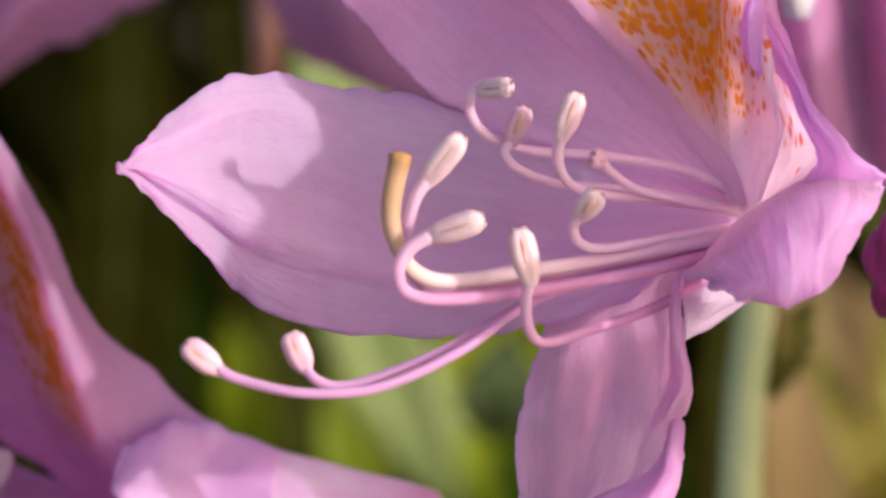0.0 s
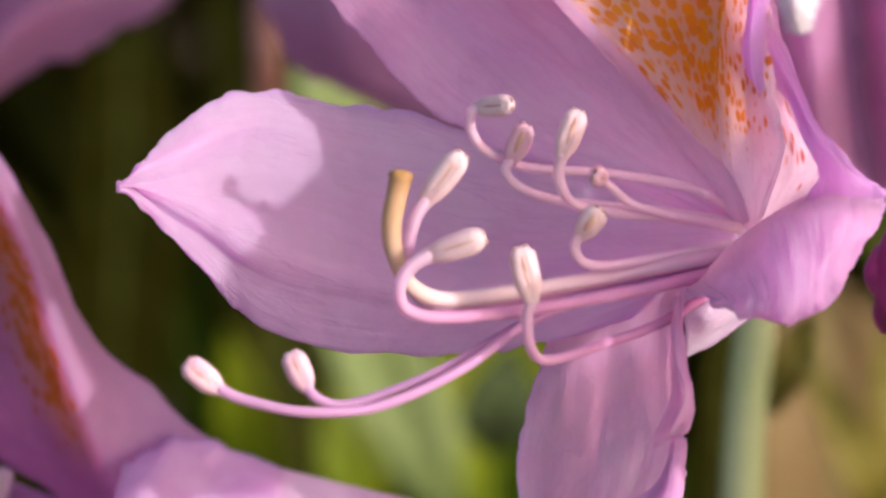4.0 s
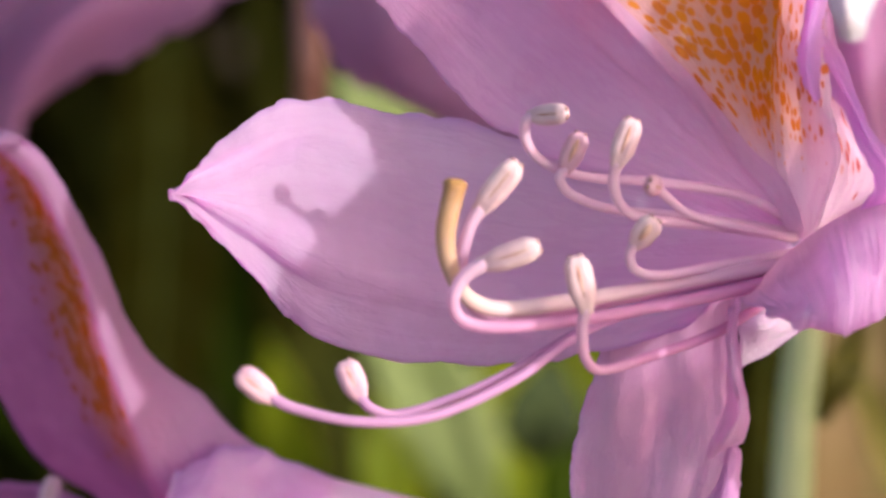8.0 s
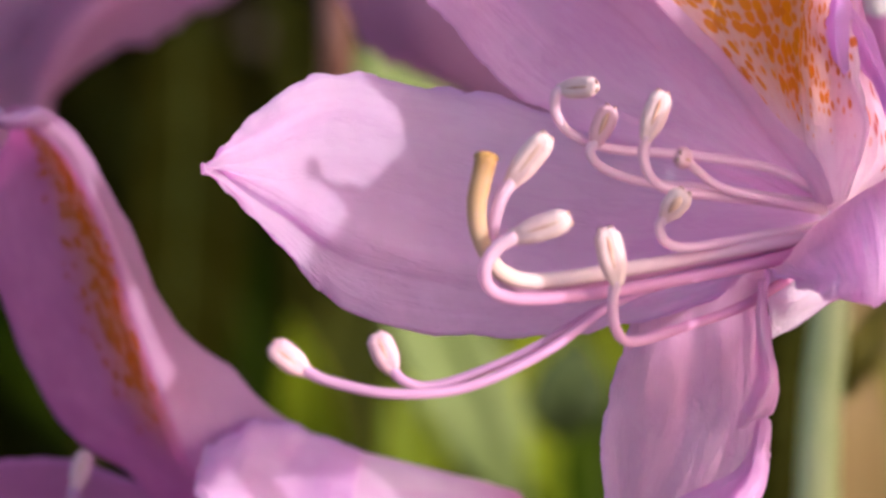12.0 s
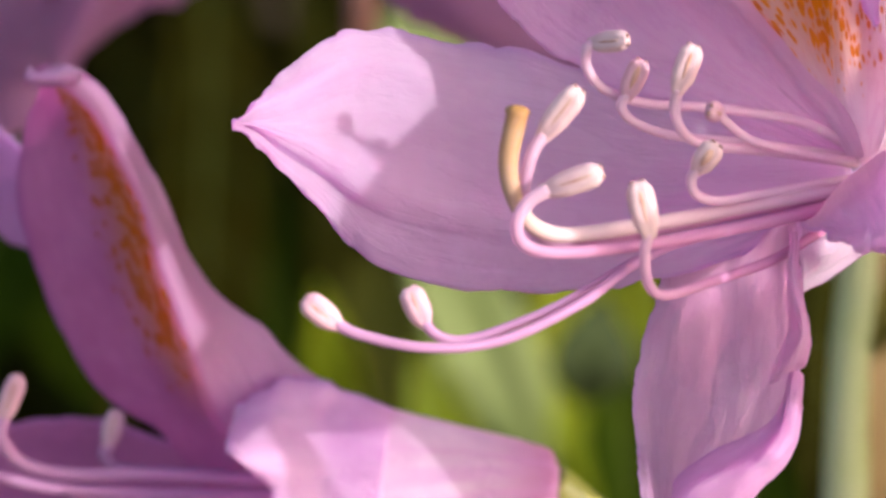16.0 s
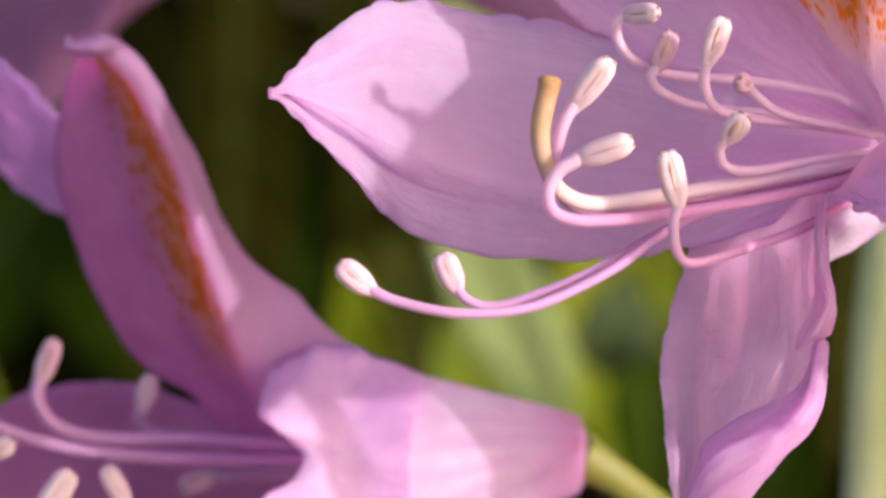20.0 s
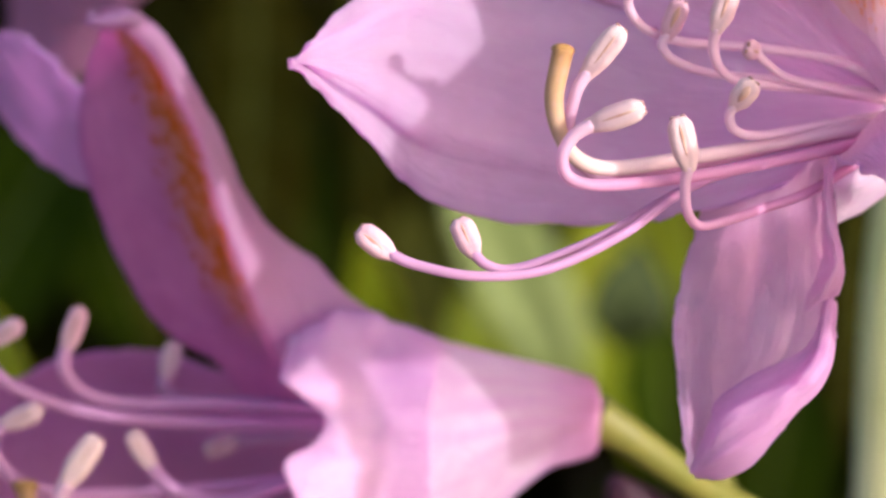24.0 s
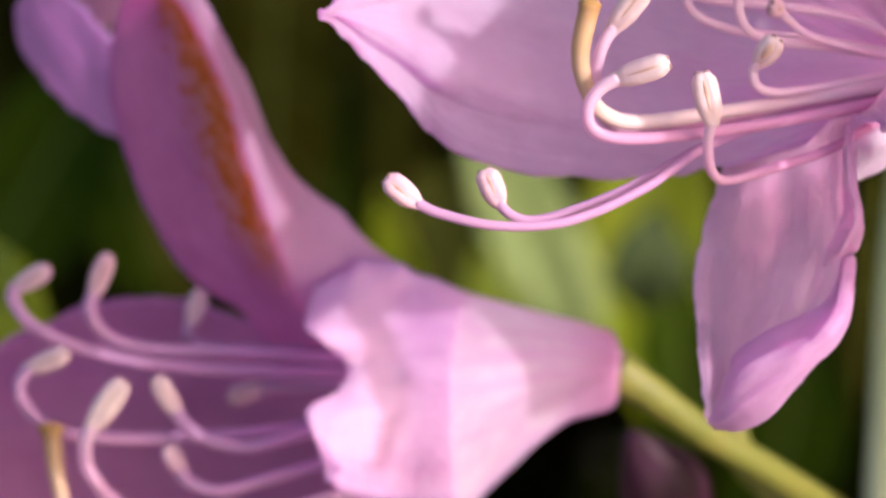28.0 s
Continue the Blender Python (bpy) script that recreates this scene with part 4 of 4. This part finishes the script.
stamen(left, ((-9.7, 34.0, -20.9), (-14.8, 32.0, -21.9), (-18.5, 31.0, -22.8), (-21.2, 30.0, -22.3), (-22.5, 30.0, -21.3), (-22.9, 30.0, -20.7)), (-24.2, 30.0, -18.6), **LST)
stamen(left, ((-9.8, 42.0, -19.5), (-15.8, 42.0, -19.6), (-18.3, 42.0, -19.7)), (-20.4, 42.0, -20.4), **LST, skin=M_ANTHER_PINK_SHADE)
stamen(left, ((-10.7, 34.0, -23.0), (-16.8, 32.0, -24.6), (-20.2, 31.0, -25.5), (-22.2, 31.0, -25.0), (-22.7, 31.0, -24.3)), (-23.5, 31.0, -22.8), **LST, skin=M_ANTHER_PINK_SHADE)
pistil = tube("style", ((-11.3, 32.0, -25.3), (-22.8, 29.0, -28.6), (-28.5, 28.0, -28.2), (-29.8, 28.0, -25.2), (-30.3, 28.0, -21.8)), (0.5, 0.5, 0.5, 0.5, 0.62), M_STYLE, left, "cream and tan style", steps=40)
pod("stigma", (-30.3, 28.0, -22.0), (-30.3, 28.0, -21.3), (0.6, 0.72, 0.72, 0.4), M_STIGMA, pistil, "brown stigma")


# ---- added shade caster towards the sun, out of view ----
side = thing("rhododendron_flower", (34, 30, -2), "unseen lilac flower added to cast shade on the open ones", "flower", "rhododendron flowers")
# upper caster, outlined after the shade edge wanted on the spreading petal
sheet("petal", (
    ((33, 24, 1), (33, 24, 2), (33, 24, 3)),
    ((31, 12, 3.5), (32, 12, 8), (31, 12, 14)),
    ((31, 2, 4.6), (32, 2, 10), (31, 2, 17)),
    ((31, -1.4, 6.2), (32, -1.4, 11), (31, -1.4, 17)),
    ((31, -2.7, 10.4), (32, -2.7, 13), (31, -2.7, 17.5)),
    ((31, -4, 10.8), (32, -4, 13.5), (31, -4, 17.5)),
    ((31, -7, 9.6), (32, -7, 12.5), (31, -7, 15)),
    ((31, -8.3, 4.5), (32, -8.3, 10), (31, -8.3, 14.4)),
    ((31, -9.5, 4.0), (32, -9.5, 9), (31, -9.5, 14)),
    ((31, -13, 3.8), (32, -13, 9), (31, -13, 15)),
    ((31, -15.4, 2.9), (32, -15.4, 8.2), (31, -15.2, 13.4)),
    ((31, -17.6, 2.1), (32, -17.8, 7.2), (31, -18, 12.2)),
    ((31, -20.5, 6.2), (32, -20.5, 8.7), (31, -20.5, 11.2)),
    ((31, -21.9, 8.2), (31, -21.9, 8.8), (31, -21.9, 9.6)),
), M_CASTER_PETAL, side, "spreading lilac petal", ruffle=0.3, nu=20, nv=40, seed=51)
# lower caster, keeps the sun off the stamens and the drooping petal
sheet("petal", (
    ((31, -18.4, 5.8), (31.6, -20.2, 6.2), (31, -22, 6.4)),
    ((31, -18.5, 4.0), (31.6, -22, 4.1), (31, -26, 4.2)),
    ((31, -18.6, 2), (31.6, -22.2, 1.6), (31, -26.4, 1.4)),
    ((31, -18.4, -1.6), (31.6, -21.4, -2.4), (31, -24.4, -3.2)),
    ((31, -15.0, -1.4), (31.6, -15.6, -4), (31, -16.2, -6)),
    ((31, -11.5, -1.2), (31.6, -11.6, -5), (31, -11.8, -8.8)),
    ((31, -8.8, -1.6), (31.4, -8.8, -5), (31, -8.8, -8.4)),
    ((31, -7.6, -4), (31.2, -7.6, -5), (31, -7.6, -6)),
), M_CASTER_PETAL, side, "curved lower petal added to cast shade", ruffle=0.2, nu=20, nv=36, seed=54)
# caster for the narrow shade band on the left flower's front lobe
sheet("petal", (
    ((31.5, 10.6, 4), (31, 9.5, 4), (30.5, 8.4, 4)),
    ((30.5, 4.1, 3), (30, 2.7, 3), (29.8, 1.4, 3)),
    ((30.2, 2.1, -1), (29.8, 0.7, -1), (29.6, -0.6, -1)),
    ((30.0, 1.9, -6), (29.7, 0.5, -6), (29.5, -0.8, -6)),
    ((29.9, 1.2, -12), (29.7, 0.5, -12.5), (29.6, -0.2, -12)),
), M_PETAL, side, "narrow petal added to cast a shade band", ruffle=0.1, crinkle=0.04, pleat=0.0, nu=10, nv=30, seed=52)
# caster that shades part of the left flower's tube
sheet("petal", (
    ((33, 24, 0), (33, 24, 1), (33, 24, 2)),
    ((31.5, 17, -9), (32, 17, -5), (31.5, 17, 0)),
    ((31, 13.5, -11.8), (31.6, 13.5, -7), (31, 13.5, 1)),
    ((31, 11, -10.5), (31.6, 11, -6), (31, 11, 1)),
    ((31, 9.5, -4), (31.4, 9.5, -1.5), (31, 9.5, 1)),
    ((31, 5, -3.6), (31.3, 5, -1.2), (31, 5, 1)),
    ((31, 1, -2.2), (31.2, 1, -0.5), (31, 1, 1.2)),
    ((31, -0.5, -0.8), (31, -0.5, 0), (31, -0.5, 0.6)),
), M_PETAL, side, "spreading lilac petal", ruffle=0.3, nu=20, nv=36, seed=53)
tube("corolla_tube", ((33, 22, 1), (33.5, 26, 0), (34, 30, -2), (34.5, 34, -5)), (3.4, 2.8, 2.2, 1.5), M_RIBBED, side, "pink flower tube", sides=30, pleats=5, pleat=0.06, cap=False)
tube("flower_stalk", ((34.5, 33, -4.5), (36, 40, -12), TRUSS), (1.4, 1.0, 1.2), M_PEDICEL, side, "yellow-green stalk")

# ---- background ----
def leaf(parent, a, b, width, material, bow=4.0, turn=0.0, name="leaf", label="", seed=0):
    """A leathery leaf from a to b (mm), width mm wide, bowed, turned about its length by degrees."""
    a3, b3 = Vector(a), Vector(b)
    d = (b3 - a3)
    face = Vector((0, -1, 0.0))
    s = d.cross(face)
    s = s.normalized() if s.length > 1e-6 else Vector((1, 0, 0))
    s = Matrix.Rotation(radians(turn), 3, d.normalized()) @ s
    n = s.cross(d).normalized()
    net = []
    for v, w in ((0, 0.06), (0.12, 0.35), (0.3, 0.85), (0.5, 1.0), (0.7, 0.9), (0.88, 0.5), (1.0, 0.03)):
        c = a3 + d * v + n * (bow * math.sin(v * math.pi))
        h = s * (width * 0.5 * w)
        net.append((tuple(c - h + n * width * 0.08 * w), tuple(c), tuple(c + h + n * width * 0.08 * w)))
    return sheet(name, net, material, parent, label, ruffle=1.0, crinkle=0.5, thick=0.5, nu=12, nv=20, seed=seed)


BACK = rooted((60, 420, -120))
behind = thing("rhododendron_shrub", BACK, "rhododendron shrub with mixed green leaves standing behind the flowers", "shrub")
tube("stem", (BACK, tuple(Vector(BACK) * 0.5 + Vector((95, 420, -140)) * 0.5), (95, 400, -140), (85, 400, -40), (40, 380, 70), (0, 360, 140)), (12, 9, 7, 5, 4, 3), M_BRANCH, behind, "brown bark stem", steps=50)
# leaves seen through the gaps; the dark ones carry shade in their colour
leaf(behind, (-14.0, 330.0, -29.0), (-17.0, 300.0, -9.0), 6.5, M_LEAF_BRIGHT, seed=21)
leaf(behind, (-2.5, 330.0, -33.0), (-6.5, 320.0, -15.5), 7, M_LEAF_BRIGHT, seed=22)
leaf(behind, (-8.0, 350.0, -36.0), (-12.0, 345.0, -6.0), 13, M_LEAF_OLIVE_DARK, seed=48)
leaf(behind, (7.5, 310.0, -31.0), (-8.0, 300.0, 2.5), 10, M_LEAF_GREY, seed=23)
leaf(behind, (13.2, 340.0, -36.3), (12.6, 330.0, 4.8), 15, M_LEAF_BRIGHT, seed=24)
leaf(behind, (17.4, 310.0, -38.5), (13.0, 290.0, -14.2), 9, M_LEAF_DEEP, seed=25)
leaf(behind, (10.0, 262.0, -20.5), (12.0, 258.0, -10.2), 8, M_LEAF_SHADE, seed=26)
leaf(behind, (-47.4, 150.0, -14.0), (-38.3, 140.0, -22.6), 8, M_LEAF_BRIGHT, seed=27)
tube("pale_shoot", ((24.3, 95.0, -35.1), (24.7, 95.0, -21.5), (24.8, 95.0, -16.4), (25.1, 96.0, -11.8), (25.6, 97.0, -7.9), (26.2, 98.0, -2.0), (27.4, 102.0, 9.8)), (1.7, 1.6, 1.45, 1.4, 1.4, 1.3, 1.1), M_PALE_STEM, behind, "pale green shoot")
leaf(behind, (26.3, 170.0, -27.7), (27.2, 160.0, -3.2), 4, M_LEAF_DARK, seed=36)
leaf(behind, (50.2, 330.0, -43.1), (45.7, 320.0, -2.2), 20, M_LEAF_TAN, seed=28)
leaf(behind, (59.8, 340.0, -43.8), (55.1, 330.0, -4.7), 18, M_LEAF_TAN, seed=29)
leaf(behind, (27.6, 120.0, -12.5), (31.2, 120.0, -5.8), 3.2, M_LEAF_OLIVE, seed=30)
leaf(behind, (45.5, 210.0, -27.0), (36.5, 205.0, -9.9), 4, M_LEAF_OLIVE, seed=31)
leaf(behind, (46.9, 230.0, -25.9), (46.3, 230.0, -7.2), 5, M_LEAF_OLIVE, seed=37)
leaf(behind, (39.0, 120.0, -6.6), (34.4, 110.0, 6.8), 6, M_LEAF, seed=47)
leaf(behind, (-1.5, 330.0, 11.2), (-10.0, 320.0, 19.5), 12, M_LEAF_GREY, seed=32)
tube("young_stem", ((-9.6, 170.0, 27.7), (-9.8, 165.0, 18.3), (-9.7, 165.0, 12.8), (-10.5, 180.0, 1.0)), (1.4, 1.3, 1.3, 1.5), M_RED_STEM, behind, "reddish young stem")

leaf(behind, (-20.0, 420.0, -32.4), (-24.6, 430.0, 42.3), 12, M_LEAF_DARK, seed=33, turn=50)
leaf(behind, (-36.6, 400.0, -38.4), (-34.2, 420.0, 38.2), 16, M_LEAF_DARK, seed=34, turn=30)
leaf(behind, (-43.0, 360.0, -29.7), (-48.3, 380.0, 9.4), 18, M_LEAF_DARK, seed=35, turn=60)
tube("stem", ((-30.8, 440.0, -62.3), (-31.5, 440.0, -26.0), (-32.6, 450.0, 10.4), (-32.3, 460.0, 55.2)), (4.5, 4, 3.5, 3), M_BRANCH, behind, "brown bark stem")
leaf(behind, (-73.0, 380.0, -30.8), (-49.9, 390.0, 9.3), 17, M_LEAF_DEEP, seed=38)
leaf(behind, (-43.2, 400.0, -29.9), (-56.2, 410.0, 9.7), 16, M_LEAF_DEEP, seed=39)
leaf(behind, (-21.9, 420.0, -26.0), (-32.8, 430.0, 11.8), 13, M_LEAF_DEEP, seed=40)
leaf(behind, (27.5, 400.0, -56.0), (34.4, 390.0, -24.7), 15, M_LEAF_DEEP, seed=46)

# flowers out of focus behind
rear = thing("rhododendron_flower", (-26.1, 120.0, 26.4), "mauve rhododendron flower out of focus behind", "flower", "rhododendron flowers")
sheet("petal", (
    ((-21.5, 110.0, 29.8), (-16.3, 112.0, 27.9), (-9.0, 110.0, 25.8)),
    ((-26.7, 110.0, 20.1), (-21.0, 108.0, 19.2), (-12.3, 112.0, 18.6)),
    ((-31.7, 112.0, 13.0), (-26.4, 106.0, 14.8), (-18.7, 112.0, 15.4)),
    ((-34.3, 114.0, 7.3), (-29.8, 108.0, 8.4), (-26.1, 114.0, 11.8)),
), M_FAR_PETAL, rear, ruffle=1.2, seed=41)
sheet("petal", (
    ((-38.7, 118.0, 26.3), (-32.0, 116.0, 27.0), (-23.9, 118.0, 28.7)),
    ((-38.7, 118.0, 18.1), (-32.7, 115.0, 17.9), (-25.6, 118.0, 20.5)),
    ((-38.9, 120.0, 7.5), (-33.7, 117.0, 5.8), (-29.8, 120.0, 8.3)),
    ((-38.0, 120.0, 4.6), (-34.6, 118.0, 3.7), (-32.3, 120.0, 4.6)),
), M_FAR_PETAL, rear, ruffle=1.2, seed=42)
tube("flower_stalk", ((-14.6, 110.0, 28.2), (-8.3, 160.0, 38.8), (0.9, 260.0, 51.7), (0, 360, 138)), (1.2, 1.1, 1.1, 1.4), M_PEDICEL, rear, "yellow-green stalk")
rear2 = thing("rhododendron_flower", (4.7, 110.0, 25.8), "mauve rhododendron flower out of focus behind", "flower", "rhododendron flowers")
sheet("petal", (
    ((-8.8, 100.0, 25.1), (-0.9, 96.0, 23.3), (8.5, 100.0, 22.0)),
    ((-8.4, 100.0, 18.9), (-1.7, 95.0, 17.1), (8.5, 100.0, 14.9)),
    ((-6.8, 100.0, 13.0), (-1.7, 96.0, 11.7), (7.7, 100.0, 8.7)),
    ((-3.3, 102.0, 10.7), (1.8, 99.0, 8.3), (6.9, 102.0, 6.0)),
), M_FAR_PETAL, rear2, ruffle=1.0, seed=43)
tube("flower_stalk", ((4.5, 96.0, 22.9), (7.3, 150.0, 34.9), (6.4, 260.0, 51.7), (0, 360, 138)), (1.2, 1.1, 1.1, 1.4), M_PEDICEL, rear2, "yellow-green stalk")
rear3 = thing("rhododendron_flower", (32.9, 60.0, 19.4), "pale pink rhododendron flower out of focus behind", "flower", "rhododendron flowers")
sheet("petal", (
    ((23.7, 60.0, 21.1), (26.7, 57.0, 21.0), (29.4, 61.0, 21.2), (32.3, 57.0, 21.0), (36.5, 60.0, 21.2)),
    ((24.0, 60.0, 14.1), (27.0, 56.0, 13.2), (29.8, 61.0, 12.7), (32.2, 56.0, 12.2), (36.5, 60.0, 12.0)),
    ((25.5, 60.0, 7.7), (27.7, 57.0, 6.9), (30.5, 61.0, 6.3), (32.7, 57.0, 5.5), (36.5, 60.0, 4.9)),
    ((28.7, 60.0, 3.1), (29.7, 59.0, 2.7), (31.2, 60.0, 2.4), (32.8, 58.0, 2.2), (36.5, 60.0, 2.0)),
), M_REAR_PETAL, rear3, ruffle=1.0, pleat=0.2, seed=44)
sheet("petal", (
    ((23.1, 45.0, 16.2), (24.8, 43.0, 16.1), (26.9, 45.0, 16.2)),
    ((23.8, 45.0, 14.1), (25.0, 43.0, 13.7), (26.5, 45.0, 14.1)),
    ((24.4, 46.0, 12.6), (25.2, 45.0, 12.3), (26.2, 46.0, 12.6)),
), M_SUNLIT, rear3, "pale pink petal, whitened to look sunlit", ruffle=0.5, seed=45)
tube("flower_stalk", ((35.5, 57.0, 14.0), (44.7, 70.0, 7.2), (48.4, 70.0, -11.0), TRUSS), (1.2, 1.1, 1.1, 1.4), M_PEDICEL, rear3, "yellow-green stalk")
bud = thing("flower_bud", (30.8, 20.0, -5.2), "closed deep magenta flower bud", "flower bud")
pod("bud_body", (29.5, 18.0, -5.8), (28.2, 14.0, 0.6), (0.6, 1.1, 1.4, 1.35, 1.0, 0.3), M_BUD, bud, groove=0.15, lobes=3, sides=24, steps=20)
for k in range(6):
    turn = k * 2.4
    lift = 0.15 + 0.11 * k
    c = Vector((29.5, 18.0, -5.8)).lerp(Vector((28.2, 14.0, 0.6)), lift) + Vector((math.cos(turn), math.sin(turn) * 0.8 - 0.3, 0.2)) * 0.85
    pod("bud_scale", tuple(c - Vector((-0.3, 0.8, -1.2)) * -1.0), tuple(c + Vector((-0.35, -0.6, 1.5))), (0.3, 0.62, 0.75, 0.66, 0.42, 0.15), M_BUD, bud, groove=0.1, sides=14, steps=12)
tube("bud_stalk", ((29.9, 18.0, -5.5), (31.5, 24.0, -9.7), (37.5, 36.0, -20.0), TRUSS), (0.8, 0.7, 0.8, 1.0), M_PEDICEL, bud)
bud2 = thing("flower_bud", (10.3, 62.0, -30.3), "dark magenta flower bud beside the stalk", "flower bud")
pod("bud_body", (9.5, 60.0, -30.2), (5.1, 56.0, -23.0), (0.8, 2.0, 2.6, 2.4, 1.6, 0.4), M_DARK_BUD, bud2, groove=0.15, lobes=3, sides=24, steps=20)
tube("bud_stalk", ((9.3, 60.0, -29.8), (15.8, 60.0, -34.6), TRUSS), (0.9, 0.8, 1.0), M_PEDICEL, bud2)


def foliage(name, count, lo, hi, size, material, label, seed, inside=None):
    """Many separate leathery leaves filling a block of a far shrub, as one object."""
    rng = random.Random(seed)
    verts, faces, uvs = [], [], []
    for _ in range(count):
        c = Vector((rng.uniform(lo[0], hi[0]), rng.uniform(lo[1], hi[1]), rng.uniform(lo[2], hi[2])))
        if inside and not inside(c):
            continue
        d = Vector((rng.gauss(0, 1), rng.gauss(0, 0.7), rng.gauss(-0.2, 0.7))).normalized()
        s = d.cross(Vector((rng.gauss(0, 0.6), rng.gauss(0, 0.6), 1))).normalized()
        n = s.cross(d)
        L = rng.uniform(*size)
        W = L * rng.uniform(0.28, 0.38)
        k = len(verts)
        for v, w in ((0, 0.05), (0.25, 0.8), (0.55, 1.0), (0.85, 0.55), (1.0, 0.04)):
            m = c + d * (L * (v - 0.5)) - n * (L * 0.25 * (v - 0.5) ** 2)
            for q in (-1, 0, 1):
                verts.append(m + s * (W * 0.5 * w * q) + n * (W * 0.10 * w * abs(q)))
                uvs.append((0.5 + q * 0.5, v))
        for j in range(4):
            for i in range(2):
                a = k + j * 3 + i
                faces.append((a, a + 1, a + 4, a + 3))
    ob = make(name, [TILT @ q for q in verts], faces, uvs, material)
    return tagged(ob, label, "foliage", kind="stuff")


def rounded(c, mid, half):
    """Whether c lies in a shrub's rounded, uneven outline and above the soil."""
    k = sum(((c[i] - mid[i]) / half[i]) ** 4 for i in range(3))
    return k < 1.0 + 0.7 * noise.noise(c * 7.0) and (TILT @ c).z > -0.74


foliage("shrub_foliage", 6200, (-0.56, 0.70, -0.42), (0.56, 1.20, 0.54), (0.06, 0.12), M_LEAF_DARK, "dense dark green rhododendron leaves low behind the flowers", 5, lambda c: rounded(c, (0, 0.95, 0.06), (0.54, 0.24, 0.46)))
# two leaf blocks added out of view to block sun from the background
foliage("shrub_foliage", 5200, (0.12, -0.18, -0.75), (0.48, 1.0, 0.48), (0.06, 0.11), M_LEAF, "unseen green leaves added to dapple the background with shade", 8, lambda c: c.y + 0.7 * c.x > 0.36 and rounded(c, (0.29, 0.40, -0.12), (0.18, 0.60, 0.60)))
foliage("shrub_foliage", 420, (0.10, -0.1, -0.02), (0.25, 0.10, 0.12), (0.04, 0.06), M_LEAF, "small unseen leaves added to shade the rear flowers", 9, lambda c: 0.085 < c.y + 0.7 * c.x < 0.15)
# stems that carry the leaves, also those added out of view
for to in ((-220, 900, 60), (-60, 980, 180), (120, 940, 40), (300, 960, 160), (280, 620, 60), (300, 260, 40), (240, 150, 30)):
    foot = rooted((to[0] * 0.7 + 40, to[1] * 0.8 + 120, to[2] - 100))
    knee = tuple(Vector(foot) * 0.45 + Vector(to) * 0.55 + Vector((15, 0, 30)))
    tube("stem", (foot, knee, to), (8, 6, 2.5), M_BRANCH, behind, "brown bark stem", sides=10, steps=16)
